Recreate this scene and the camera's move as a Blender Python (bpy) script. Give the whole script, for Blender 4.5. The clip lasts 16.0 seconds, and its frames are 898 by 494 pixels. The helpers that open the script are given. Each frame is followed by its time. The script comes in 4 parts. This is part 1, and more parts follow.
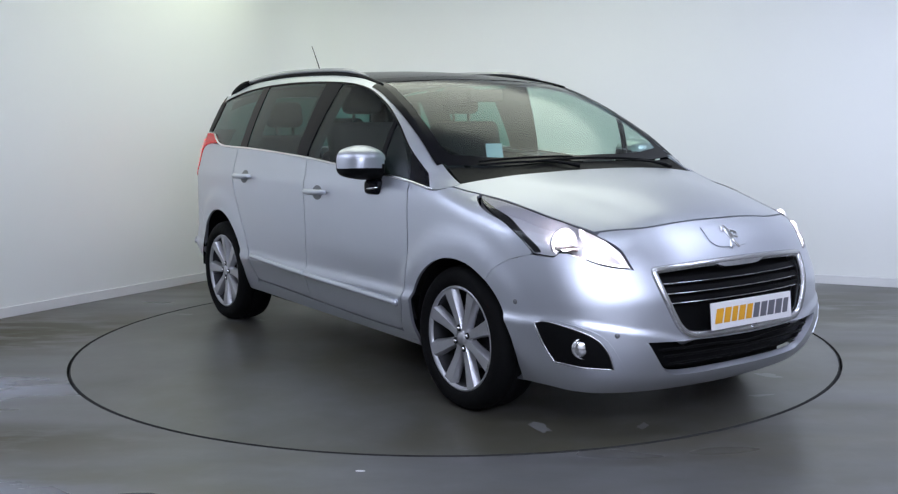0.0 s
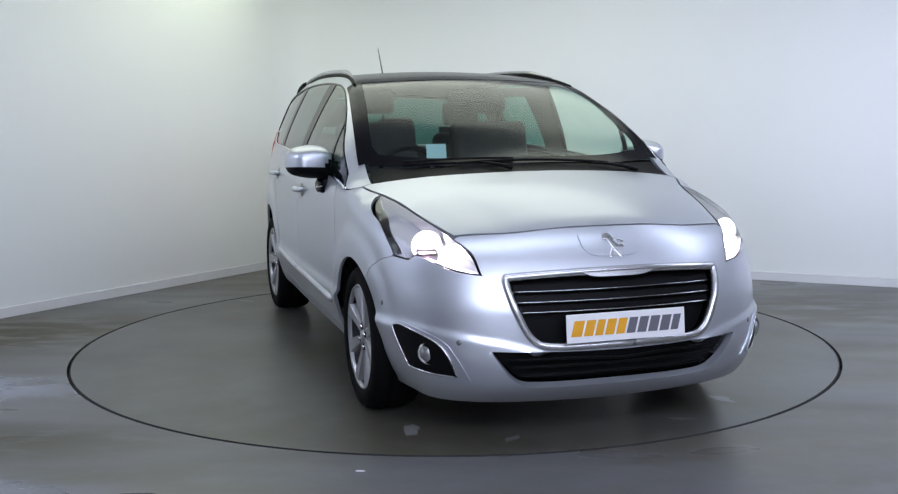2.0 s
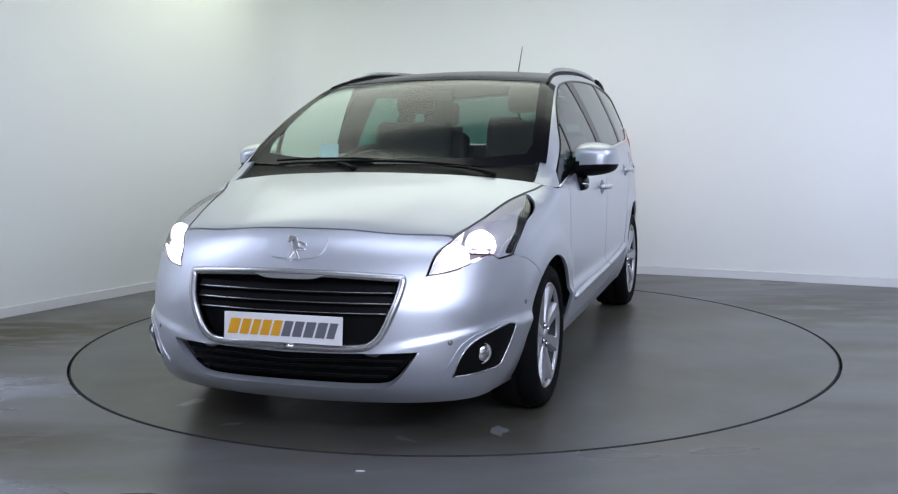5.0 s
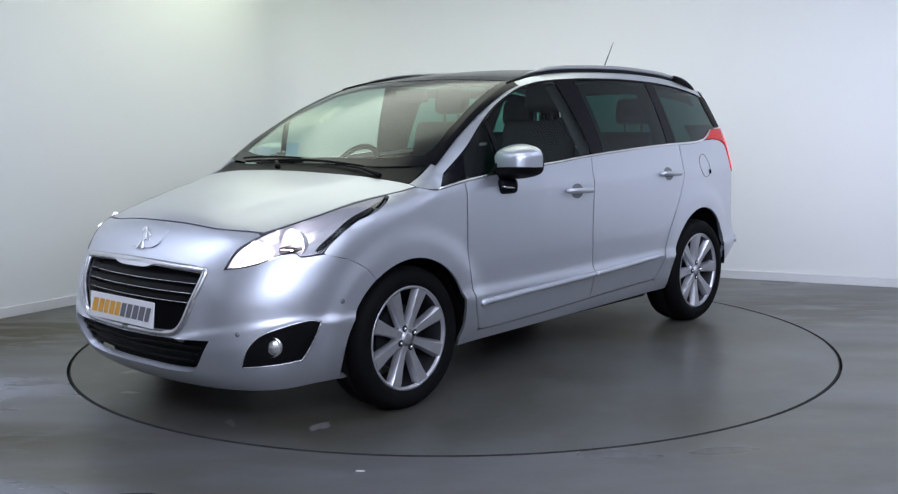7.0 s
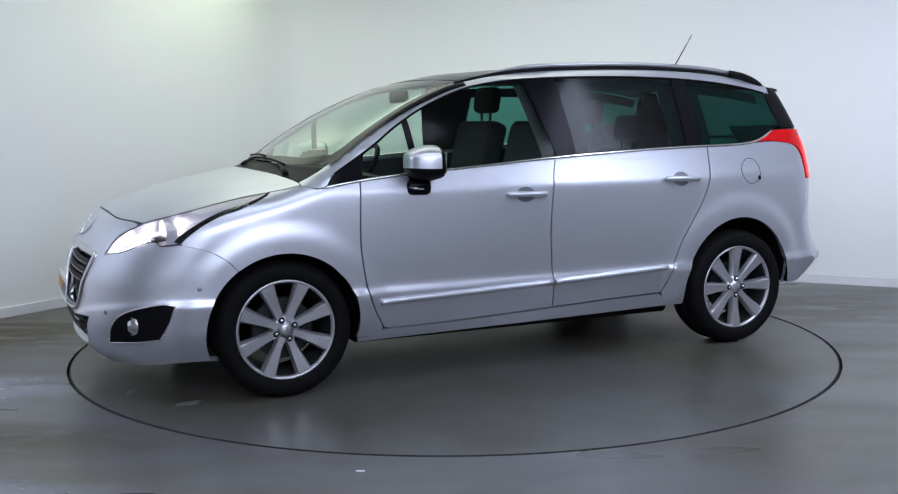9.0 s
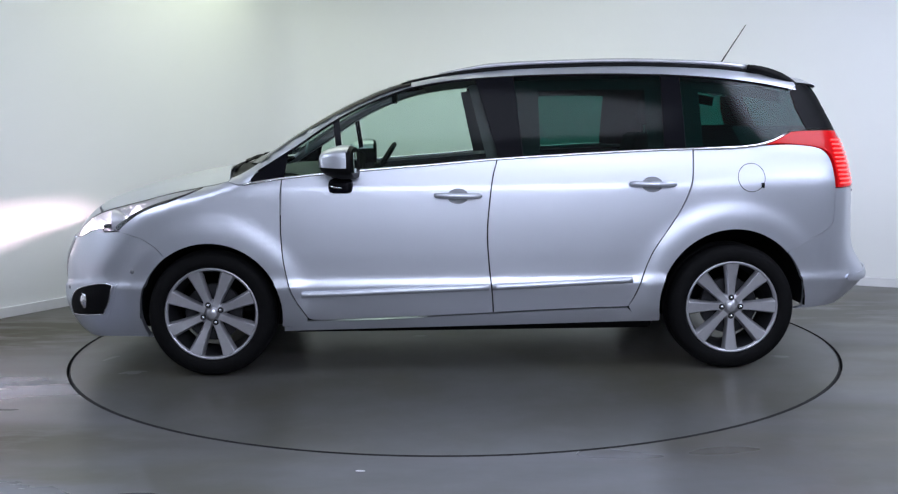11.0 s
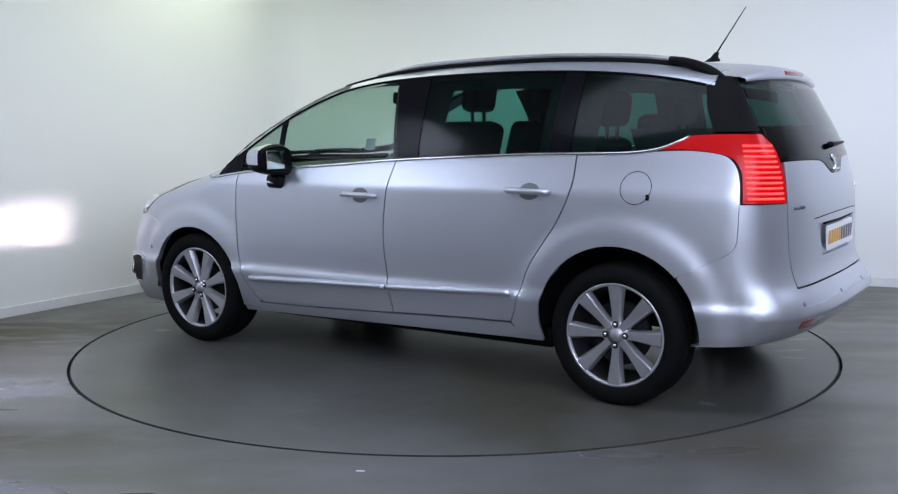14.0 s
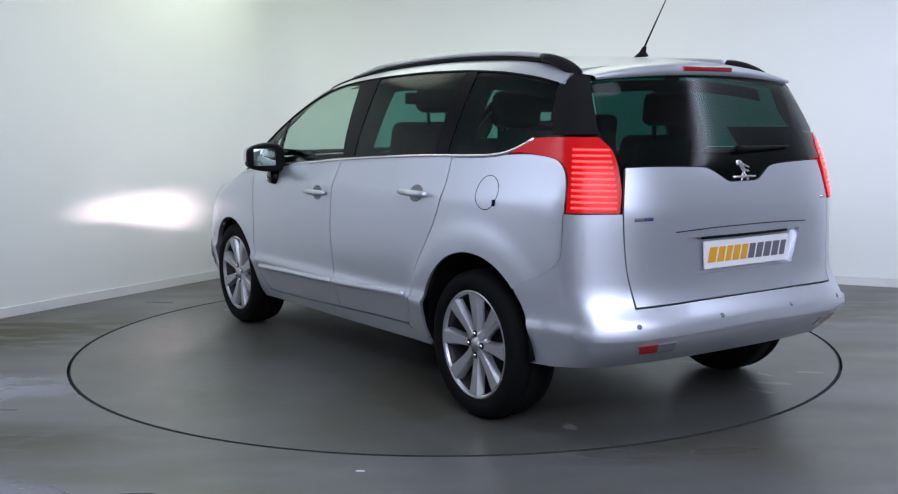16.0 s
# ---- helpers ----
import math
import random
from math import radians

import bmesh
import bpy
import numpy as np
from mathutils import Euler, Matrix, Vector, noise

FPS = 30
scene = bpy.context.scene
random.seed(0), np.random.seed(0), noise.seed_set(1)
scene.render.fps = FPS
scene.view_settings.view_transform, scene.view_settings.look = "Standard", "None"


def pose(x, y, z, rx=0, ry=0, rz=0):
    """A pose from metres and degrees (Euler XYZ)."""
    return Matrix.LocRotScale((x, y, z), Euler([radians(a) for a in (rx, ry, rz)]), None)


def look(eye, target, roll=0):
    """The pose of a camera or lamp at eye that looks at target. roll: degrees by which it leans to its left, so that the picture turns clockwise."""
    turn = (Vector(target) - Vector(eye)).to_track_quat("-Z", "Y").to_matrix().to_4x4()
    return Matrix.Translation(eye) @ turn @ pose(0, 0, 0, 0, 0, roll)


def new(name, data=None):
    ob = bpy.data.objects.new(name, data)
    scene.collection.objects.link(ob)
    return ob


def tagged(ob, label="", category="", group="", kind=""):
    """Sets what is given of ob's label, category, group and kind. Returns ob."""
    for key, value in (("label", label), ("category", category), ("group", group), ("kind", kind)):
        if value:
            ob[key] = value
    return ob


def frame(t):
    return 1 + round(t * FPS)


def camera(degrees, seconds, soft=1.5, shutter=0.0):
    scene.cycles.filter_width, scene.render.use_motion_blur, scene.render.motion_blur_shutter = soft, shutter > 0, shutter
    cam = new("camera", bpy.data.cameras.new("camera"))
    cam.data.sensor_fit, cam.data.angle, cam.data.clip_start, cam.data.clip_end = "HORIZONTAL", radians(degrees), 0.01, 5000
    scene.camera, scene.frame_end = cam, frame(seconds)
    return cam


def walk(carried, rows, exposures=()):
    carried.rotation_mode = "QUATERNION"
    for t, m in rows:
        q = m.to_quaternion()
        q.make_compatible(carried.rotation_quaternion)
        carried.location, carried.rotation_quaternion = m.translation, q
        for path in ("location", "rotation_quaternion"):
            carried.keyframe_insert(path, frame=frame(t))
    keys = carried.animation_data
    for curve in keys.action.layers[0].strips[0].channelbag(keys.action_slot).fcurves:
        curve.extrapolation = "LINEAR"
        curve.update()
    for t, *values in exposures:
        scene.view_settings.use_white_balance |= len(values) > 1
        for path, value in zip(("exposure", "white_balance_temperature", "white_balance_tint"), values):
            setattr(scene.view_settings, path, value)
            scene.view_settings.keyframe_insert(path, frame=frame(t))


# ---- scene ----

# camera: fixed on a stand, looking slightly down on the turntable
cam = camera(47.53, 16.0, soft=1.25)
CAM = pose(0, -6.123, 1.320, 90 - 7.051, 0, 0.223) @ pose(0, 0, 0, 0, 0, -0.544)
walk(cam, [(0.0, CAM), (16.0, CAM)])

# ---------------------------------------------------------------- light
world = bpy.data.worlds.new("world")
scene.world = world
world.use_nodes = True
world.node_tree.nodes["Background"].inputs[0].default_value = (0.75, 0.8, 0.9, 1)
world.node_tree.nodes["Background"].inputs[1].default_value = 0.05


def area_lamp(name, eye, target, sx, sy, power, colour):
    d = bpy.data.lights.new(name, "AREA")
    d.shape, d.size, d.size_y, d.energy, d.color = "ELLIPSE", sx, sy, power, colour
    ob = new(name, d)
    ob.matrix_world = look(eye, target)
    return ob


# fluorescent fittings under the ceiling of the booth, and one added fill
area_lamp("lamp_over_car", (-0.25, 1.15, 3.1), (-0.25, 0.8, 0), 4.6, 2.3, 34, (0.93, 1.0, 0.86))
area_lamp("lamp_left", (-3.8, -1.7, 3.1), (-4.0, -0.8, 0.3), 3.0, 1.4, 48, (0.705, 0.775, 1.01))
area_lamp("lamp_right", (3.3, -1.5, 3.1), (4.5, 0.5, 0.9), 3.2, 2.4, 140, (0.705, 0.775, 1.01))
area_lamp("lamp_front", (1.2, -5.2, 3.1), (0.5, -2.2, 0.3), 5.4, 2.8, 160, (0.73, 0.79, 1.02))
# added fill, no known fitting: brightens the south wall mirrored in the doors
area_lamp("south_wall_fill", (0.4, -6.7, 3.1), (0.4, -7.4, 0.8), 4.4, 0.9, 140, (0.73, 0.79, 1.02))
area_lamp("lamp_middle", (0.2, -2.3, 3.1), (0.2, -2.1, 0.0), 3.4, 1.2, 22, (0.72, 0.80, 1.0))
area_lamp("lamp_by_wall", (-1.75, 2.35, 3.0), (-2.0, 2.75, 1.9), 0.5, 0.3, 3.0, (0.88, 1.0, 0.72))
scene.view_settings.exposure = 0.27

# ---------------------------------------------------------------- materials


def material(name, colour, rough=0.5, metal=0.0, coat=0.0, noise_scale=0.0, noise_amount=0.0, bump=0.0, bump_scale=200.0, emit=0.0, spec=0.5):
    m = bpy.data.materials.new(name)
    m.use_nodes = True
    nt = m.node_tree
    b = nt.nodes["Principled BSDF"]
    b.inputs["Base Color"].default_value = (*colour, 1)
    b.inputs["Roughness"].default_value = rough
    b.inputs["Metallic"].default_value = metal
    b.inputs["Coat Weight"].default_value = coat
    b.inputs["Coat Roughness"].default_value = 0.14
    b.inputs["Specular IOR Level"].default_value = spec
    if emit:
        b.inputs["Emission Color"].default_value = (*colour, 1)
        b.inputs["Emission Strength"].default_value = emit
    tc = nt.nodes.new("ShaderNodeTexCoord")
    if noise_amount:
        n = nt.nodes.new("ShaderNodeTexNoise")
        n.inputs["Scale"].default_value, n.inputs["Detail"].default_value = noise_scale, 5
        nt.links.new(tc.outputs["Object"], n.inputs["Vector"])
        r = nt.nodes.new("ShaderNodeMapRange")
        r.inputs[3].default_value, r.inputs[4].default_value = 1 - noise_amount, 1 + noise_amount
        nt.links.new(n.outputs["Fac"], r.inputs[0])
        mul = nt.nodes.new("ShaderNodeVectorMath")
        mul.operation = "SCALE"
        mul.inputs[0].default_value = colour
        nt.links.new(r.outputs[0], mul.inputs["Scale"])
        nt.links.new(mul.outputs[0], b.inputs["Base Color"])
        r2 = nt.nodes.new("ShaderNodeMapRange")
        r2.inputs[3].default_value, r2.inputs[4].default_value = max(0.02, rough * (1 - noise_amount)), min(1, rough * (1 + noise_amount))
        nt.links.new(n.outputs["Fac"], r2.inputs[0])
        nt.links.new(r2.outputs[0], b.inputs["Roughness"])
    if bump:
        n = nt.nodes.new("ShaderNodeTexNoise")
        n.inputs["Scale"].default_value, n.inputs["Detail"].default_value = bump_scale, 3
        nt.links.new(tc.outputs["Object"], n.inputs["Vector"])
        bp = nt.nodes.new("ShaderNodeBump")
        bp.inputs["Strength"].default_value, bp.inputs["Distance"].default_value = bump, 0.002
        nt.links.new(n.outputs["Fac"], bp.inputs["Height"])
        nt.links.new(bp.outputs[0], b.inputs["Normal"])
    return m


def glass_material(name, tint, ior=1.5, rough=0.0):
    """A thin pane: tinted see-through, with a mirror gloss that grows at a slant."""
    m = bpy.data.materials.new(name)
    m.use_nodes = True
    nt = m.node_tree
    nt.nodes.remove(nt.nodes["Principled BSDF"])
    t, g, mix, f = (nt.nodes.new("ShaderNode" + k) for k in ("BsdfTransparent", "BsdfGlossy", "MixShader", "LayerWeight"))
    t.inputs[0].default_value = (*tint, 1)
    g.inputs["Color"].default_value = (1, 1, 1, 1)
    g.inputs["Roughness"].default_value = rough
    f.inputs[0].default_value = 0.5
    power, scale = nt.nodes.new("ShaderNodeMath"), nt.nodes.new("ShaderNodeMath")
    power.operation, scale.operation = "POWER", "MULTIPLY_ADD"
    power.inputs[1].default_value = 5.0
    r0 = ((ior - 1) / (ior + 1)) ** 2 * 1.05
    scale.inputs[1].default_value, scale.inputs[2].default_value = 1 - r0, r0
    nt.links.new(f.outputs["Facing"], power.inputs[0])
    nt.links.new(power.outputs[0], scale.inputs[0])
    nt.links.new(scale.outputs[0], mix.inputs[0])
    nt.links.new(t.outputs[0], mix.inputs[1])
    nt.links.new(g.outputs[0], mix.inputs[2])
    nt.links.new(mix.outputs[0], nt.nodes["Material Output"].inputs[0])
    return m


PAINT = material("silver_paint", (0.610, 0.632, 0.692), 0.38, 0.83, 0.40, 900, 0.05, 0.03, 1500)
BLACK = material("black_plastic", (0.0045, 0.0045, 0.005), 0.5, 0, 0, 60, 0.2, 0.15, 700, spec=0.10)
GLOSS_BLACK = material("gloss_black", (0.005, 0.005, 0.007), 0.17, 0, 0.0, spec=0.09)
RUBBER = material("tyre_rubber", (0.0045, 0.0045, 0.0048), 0.75, 0, 0, 40, 0.25, 0.2, 500, spec=0.1)
CHROME = material("chrome", (0.80, 0.80, 0.82), 0.12, 1.0)
SATIN = material("satin_chrome", (0.62, 0.62, 0.64), 0.24, 0.95)
BLUE_PRINT = material("blue_print", (0.04, 0.05, 0.16), 0.4)
ALLOY = material("alloy", (0.45, 0.45, 0.475), 0.34, 0.75, 0.4, 30, 0.08)
DARK_METAL = material("dark_metal", (0.03, 0.03, 0.033), 0.5, 0.6, 0, 20, 0.3)
TRIM = material("interior_trim", (0.022, 0.022, 0.025), 0.6, 0, 0, 25, 0.15, 0.2, 400)
FABRIC = material("seat_fabric", (0.028, 0.028, 0.032), 0.9, 0, 0, 80, 0.25, 0.4, 900)
RED = material("red_lens", (0.42, 0.004, 0.006), 0.2, 0, 0.0, emit=0.30, spec=0.25)
RED_DULL = material("red_plastic", (0.30, 0.006, 0.008), 0.15, 0, 0.6)
RED_GLOW = material("red_light", (1.0, 0.035, 0.035), 0.3, emit=2.9)
WHITE_GLOW = material("white_light", (1.0, 0.95, 1.0), 0.3, emit=3.0)
BULB = material("lamp_bulb", (1.0, 0.93, 0.98), 0.3, emit=34.0)
BEAM = material("lamp_burner", (1.0, 0.76, 0.88), 0.3, emit=23000.0)
REFLECTOR = material("lamp_reflector", (0.62, 0.61, 0.64), 0.32, 0.35)
MIRROR = material("mirror_silver", (0.34, 0.40, 0.37), 0.03, 1.0)
GREY_LENS = material("grey_lens", (0.30, 0.30, 0.32), 0.2, 0.5, 0.5)
# shade of the silver handle cups put into a grey; parking sensors share it
CUP = material("shaded_handle_cup", (0.20, 0.205, 0.22), 0.4, 0.5)
PLATE_WHITE = material("plate_white", (0.80, 0.79, 0.80), 0.35, 0, 0.2, 30, 0.03)
ORANGE = material("orange_print", (0.75, 0.36, 0.02), 0.4)
GREY_PRINT = material("grey_print", (0.13, 0.13, 0.15), 0.4)
GLASS = glass_material("clear_glass", (0.72, 0.84, 0.78), 1.25, 0.08)
SCREEN_GLASS = glass_material("screen_glass", (0.68, 0.82, 0.75), 1.5, 0.15)
DARK_GLASS = glass_material("tinted_glass", (0.09, 0.28, 0.245), 1.30, 0.12)
REAR_GLASS = glass_material("rear_tinted_glass", (0.065, 0.18, 0.17), 1.34, 0.12)
LENS = glass_material("lens_glass", (0.93, 0.94, 0.95))
WALL = material("white_wall_paint", (0.78, 0.79, 0.77), 0.55, 0, 0, 1.2, 0.025, 0.06, 160)
SKIRTING = material("skirting_paint", (0.70, 0.70, 0.70), 0.4, 0, 0, 6, 0.04)
GAP = material("dark_gap", (0.008, 0.008, 0.008), 0.8)


def floor_material(name, grey, brown, stretch, gloss, stains_and_sheens=()):
    """Painted concrete: worn, with drawn-out tyre staining, scuffs and a patchy gloss; listed patches add soil or
    painted-in reflections.
    """
    m = material(name, grey, 0.3)
    nt = m.node_tree
    b = nt.nodes["Principled BSDF"]
    tc = nt.nodes.new("ShaderNodeTexCoord")
    mp = nt.nodes.new("ShaderNodeMapping")
    mp.inputs["Scale"].default_value = stretch
    mp.inputs["Rotation"].default_value = (0, 0, radians(12))
    nt.links.new(tc.outputs["Object"], mp.inputs["Vector"])

    def noise_of(scale, detail, low, high, lo=0.0, hi=1.0, vec=mp.outputs[0]):
        n = nt.nodes.new("ShaderNodeTexNoise")
        n.inputs["Scale"].default_value, n.inputs["Detail"].default_value, n.inputs["Roughness"].default_value = scale, detail, 0.6
        nt.links.new(vec, n.inputs["Vector"])
        r = nt.nodes.new("ShaderNodeMapRange")
        r.inputs[1].default_value, r.inputs[2].default_value, r.inputs[3].default_value, r.inputs[4].default_value = low, high, lo, hi
        nt.links.new(n.outputs["Fac"], r.inputs[0])
        return r.outputs[0]

    def mix(fac, a, c):
        x = nt.nodes.new("ShaderNodeMix")
        x.data_type = "RGBA"
        nt.links.new(fac, x.inputs[0])
        for sock, v in ((x.inputs[6], a), (x.inputs[7], c)):
            if isinstance(v, tuple):
                sock.default_value = (*v, 1)
            else:
                nt.links.new(v, sock)
        return x.outputs[2]

    col = mix(noise_of(0.9, 4, 0.44, 0.62), grey, brown)
    col = mix(noise_of(3.0, 5, 0.30, 0.80, 0, 0.35, tc.outputs["Object"]), col, tuple(0.62 * c for c in grey))
    col = mix(noise_of(11.0, 4, 0.30, 0.80, 0, 0.35), col, tuple(0.70 * c for c in brown))
    col = mix(noise_of(6.0, 6, 0.50, 0.80, 0, 0.35, tc.outputs["Object"]), col, tuple(1.45 * c for c in grey))
    rough = noise_of(1.2, 2, 0.25, 0.75, *gloss)
    level = (0.5, 0.5, 0.5)
    for (cx, cy, rx, ry, turn), amount, shade, matt, sheen in stains_and_sheens:
        # one worn or soiled patch, or a painted-in reflection, ragged at its edge
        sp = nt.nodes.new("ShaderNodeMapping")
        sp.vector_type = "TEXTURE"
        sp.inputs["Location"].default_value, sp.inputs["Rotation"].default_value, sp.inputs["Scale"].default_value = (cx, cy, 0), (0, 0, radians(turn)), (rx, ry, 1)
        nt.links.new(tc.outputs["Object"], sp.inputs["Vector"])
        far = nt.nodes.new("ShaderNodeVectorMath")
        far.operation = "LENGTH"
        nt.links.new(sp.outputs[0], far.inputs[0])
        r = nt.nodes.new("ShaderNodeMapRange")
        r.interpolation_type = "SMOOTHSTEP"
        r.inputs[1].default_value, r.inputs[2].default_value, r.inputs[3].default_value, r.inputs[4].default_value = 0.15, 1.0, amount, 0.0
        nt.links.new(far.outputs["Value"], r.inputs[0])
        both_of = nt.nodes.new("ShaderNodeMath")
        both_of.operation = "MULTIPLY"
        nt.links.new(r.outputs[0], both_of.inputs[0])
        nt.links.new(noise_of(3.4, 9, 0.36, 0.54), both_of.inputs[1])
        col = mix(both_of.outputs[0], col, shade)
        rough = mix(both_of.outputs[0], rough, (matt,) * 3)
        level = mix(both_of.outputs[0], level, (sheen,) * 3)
    nt.links.new(col, b.inputs["Base Color"])
    nt.links.new(rough, b.inputs["Roughness"])
    if stains_and_sheens:
        nt.links.new(level, b.inputs["Specular IOR Level"])
    return m


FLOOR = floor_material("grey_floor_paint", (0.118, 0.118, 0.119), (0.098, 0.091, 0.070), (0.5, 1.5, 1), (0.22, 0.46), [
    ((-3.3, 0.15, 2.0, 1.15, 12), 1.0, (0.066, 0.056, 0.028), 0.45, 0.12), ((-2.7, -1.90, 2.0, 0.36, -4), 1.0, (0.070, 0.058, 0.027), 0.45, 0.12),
    # pale bluish pair: reflected wall and lamp light put into the colour
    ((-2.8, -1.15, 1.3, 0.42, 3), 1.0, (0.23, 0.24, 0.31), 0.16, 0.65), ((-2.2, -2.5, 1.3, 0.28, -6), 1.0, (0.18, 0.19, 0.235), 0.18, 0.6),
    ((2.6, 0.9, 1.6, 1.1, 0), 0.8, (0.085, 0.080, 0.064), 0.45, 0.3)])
DISC = floor_material("grey_disc_paint", (0.102, 0.102, 0.097), (0.070, 0.065, 0.046), (0.8, 0.8, 1), (0.27, 0.40))
CEILING = material("ceiling_paint", (0.84, 0.84, 0.82), 0.7, 0, 0, 2, 0.03)

# ---------------------------------------------------------------- helpers for meshes


def finish(name, bm, mat, parent=None, label="", smooth=True, turn=True):
    if turn:
        bmesh.ops.recalc_face_normals(bm, faces=bm.faces)
    me = bpy.data.meshes.new(name)
    for f in bm.faces:
        f.smooth = smooth
    bm.to_mesh(me)
    bm.free()
    me.materials.append(mat)
    ob = new(name, me)
    ob.parent = parent
    if label:
        ob["label"] = label
    return ob


def part(name, bm, mat, parent, label="", smooth=True):
    return finish(name, bm, mat, parent, label, smooth, not name.endswith(("screen", "window", "light", "lens")))


def sharpen(bm, degrees=32):
    for e in bm.edges:
        if len(e.link_faces) == 2 and e.calc_face_angle(0) > radians(degrees):
            e.smooth = False


def box(bm, centre, size, bevel=0.0, m=None):
    r = bmesh.ops.create_cube(bm, size=1.0)
    bmesh.ops.scale(bm, vec=size, verts=r["verts"])
    if bevel:
        es = list({e for v in r["verts"] for e in v.link_edges})
        o = bmesh.ops.bevel(bm, geom=es, offset=bevel, segments=3, affect="EDGES", profile=0.5)
        vs = list({v for f in o["faces"] for v in f.verts} | {v for v in r["verts"] if v.is_valid})
    else:
        vs = r["verts"]
    bmesh.ops.transform(bm, matrix=Matrix.Translation(centre) @ (m or Matrix()), verts=vs)
    return vs


def lathe(bm, profile, n=48, m=None):
    """Turns (radius, depth) pairs about the y axis."""
    rings = []
    for r, d in profile:
        rings.append([bm.verts.new((r * math.cos(a), d, r * math.sin(a))) for a in (2 * math.pi * k / n for k in range(n))])
    for p, q in zip(rings, rings[1:]):
        for k in range(n):
            bm.faces.new((p[k], p[(k + 1) % n], q[(k + 1) % n], q[k]))
    if m:
        bmesh.ops.transform(bm, matrix=m, verts=[v for r in rings for v in r])
    return rings


def tube(bm, pts, radius, n=8, flat=1.0):
    """A round bar along points; radius may be a list. flat squeezes it along z."""
    rings = []
    for i, p in enumerate(pts):
        a, b = Vector(pts[max(i - 1, 0)]), Vector(pts[min(i + 1, len(pts) - 1)])
        d = (b - a).normalized()
        side = d.cross(Vector((0, 0, 1)))
        side = side.normalized() if side.length > 1e-4 else Vector((1, 0, 0))
        up = side.cross(d)
        r = radius[i] if isinstance(radius, (list, tuple)) else radius
        rings.append([bm.verts.new(Vector(p) + side * r * math.cos(t) + up * r * flat * math.sin(t)) for t in (2 * math.pi * k / n for k in range(n))])
    for p, q in zip(rings, rings[1:]):
        for k in range(n):
            bm.faces.new((p[k], p[(k + 1) % n], q[(k + 1) % n], q[k]))
    bm.faces.new(rings[0])
    bm.faces.new(rings[-1])


def pchip(xs, ys, x):
    """A smooth curve through pairs that does not overshoot."""
    xs, ys, x = np.asarray(xs, float), np.asarray(ys, float), np.asarray(x, float)
    h, d = np.diff(xs), np.diff(ys) / np.diff(xs)
    m = np.zeros(len(xs))
    m[0], m[-1] = d[0], d[-1]
    ok = d[:-1] * d[1:] > 0
    w1, w2 = 2 * h[1:] + h[:-1], h[1:] + 2 * h[:-1]
    with np.errstate(all="ignore"):
        m[1:-1] = np.where(ok, (w1 + w2) / (w1 / d[:-1] + w2 / d[1:]), 0)
    k = np.clip(np.searchsorted(xs, x) - 1, 0, len(h) - 1)
    s = np.clip((x - xs[k]) / h[k], 0, 1)
    return ((1 + 2 * s) * (1 - s) ** 2 * ys[k] + s * (1 - s) ** 2 * h[k] * m[k]
            + s * s * (3 - 2 * s) * ys[k + 1] + s * s * (s - 1) * h[k] * m[k + 1])


def table(pairs):
    xs, ys = zip(*sorted(pairs))
    return lambda v: pchip(xs, ys, v)


def smax(a, b, k):
    h = np.maximum(k - np.abs(a - b), 0)
    return np.maximum(a, b) + h * h / (4 * k)


# ---------------------------------------------------------------- the body's form
# Car space: x ahead, y to the car's left, z up; the origin lies on the ground midway between the axles.
side_of = table([(0.10, 0.73), (0.20, 0.81), (0.30, 0.860), (0.40, 0.889), (0.455, 0.905), (0.475, 0.910), (0.512, 0.897), (0.54, 0.898), (0.66, 0.9055), (0.78, 0.9075), (0.90, 0.905), (0.985, 0.899), (1.000, 0.893), (1.08, 0.867),
                 (1.18, 0.840), (1.32, 0.782), (1.45, 0.718), (1.56, 0.654), (1.62, 0.610), (1.72, 0.52)])
plan_of = table([(-2.30, 0.84), (-1.90, 0.905), (-1.36, 0.965), (-0.70, 0.992), (0.0, 1.0), (0.8, 1.0), (1.36, 0.99), (1.75, 0.955), (2.05, 0.90), (2.35, 0.83)])
crown_of = table([(2.45, 0.70), (2.25, 0.815), (2.10, 0.885), (1.90, 0.953), (1.60, 1.030), (1.35, 1.076), (1.22, 1.116), (0.90, 1.308), (0.60, 1.462),
                  (0.35, 1.553), (0.10, 1.595), (-0.30, 1.626), (-0.80, 1.636), (-1.30, 1.618), (-1.70, 1.575), (-1.95, 1.53), (-2.4, 1.40)])
arch_of = table([(2.3, 0.20), (1.9, 0.185), (1.3, 0.11), (0.6, 0.075), (0.0, 0.09), (-1.2, 0.09), (-1.7, 0.13), (-2.2, 0.2)])
nose_of = table([(0.12, 2.06), (0.20, 2.19), (0.28, 2.255), (0.40, 2.290), (0.56, 2.280), (0.70, 2.228), (0.82, 2.158), (0.90, 2.095), (1.05, 1.95), (1.7, 1.2)])
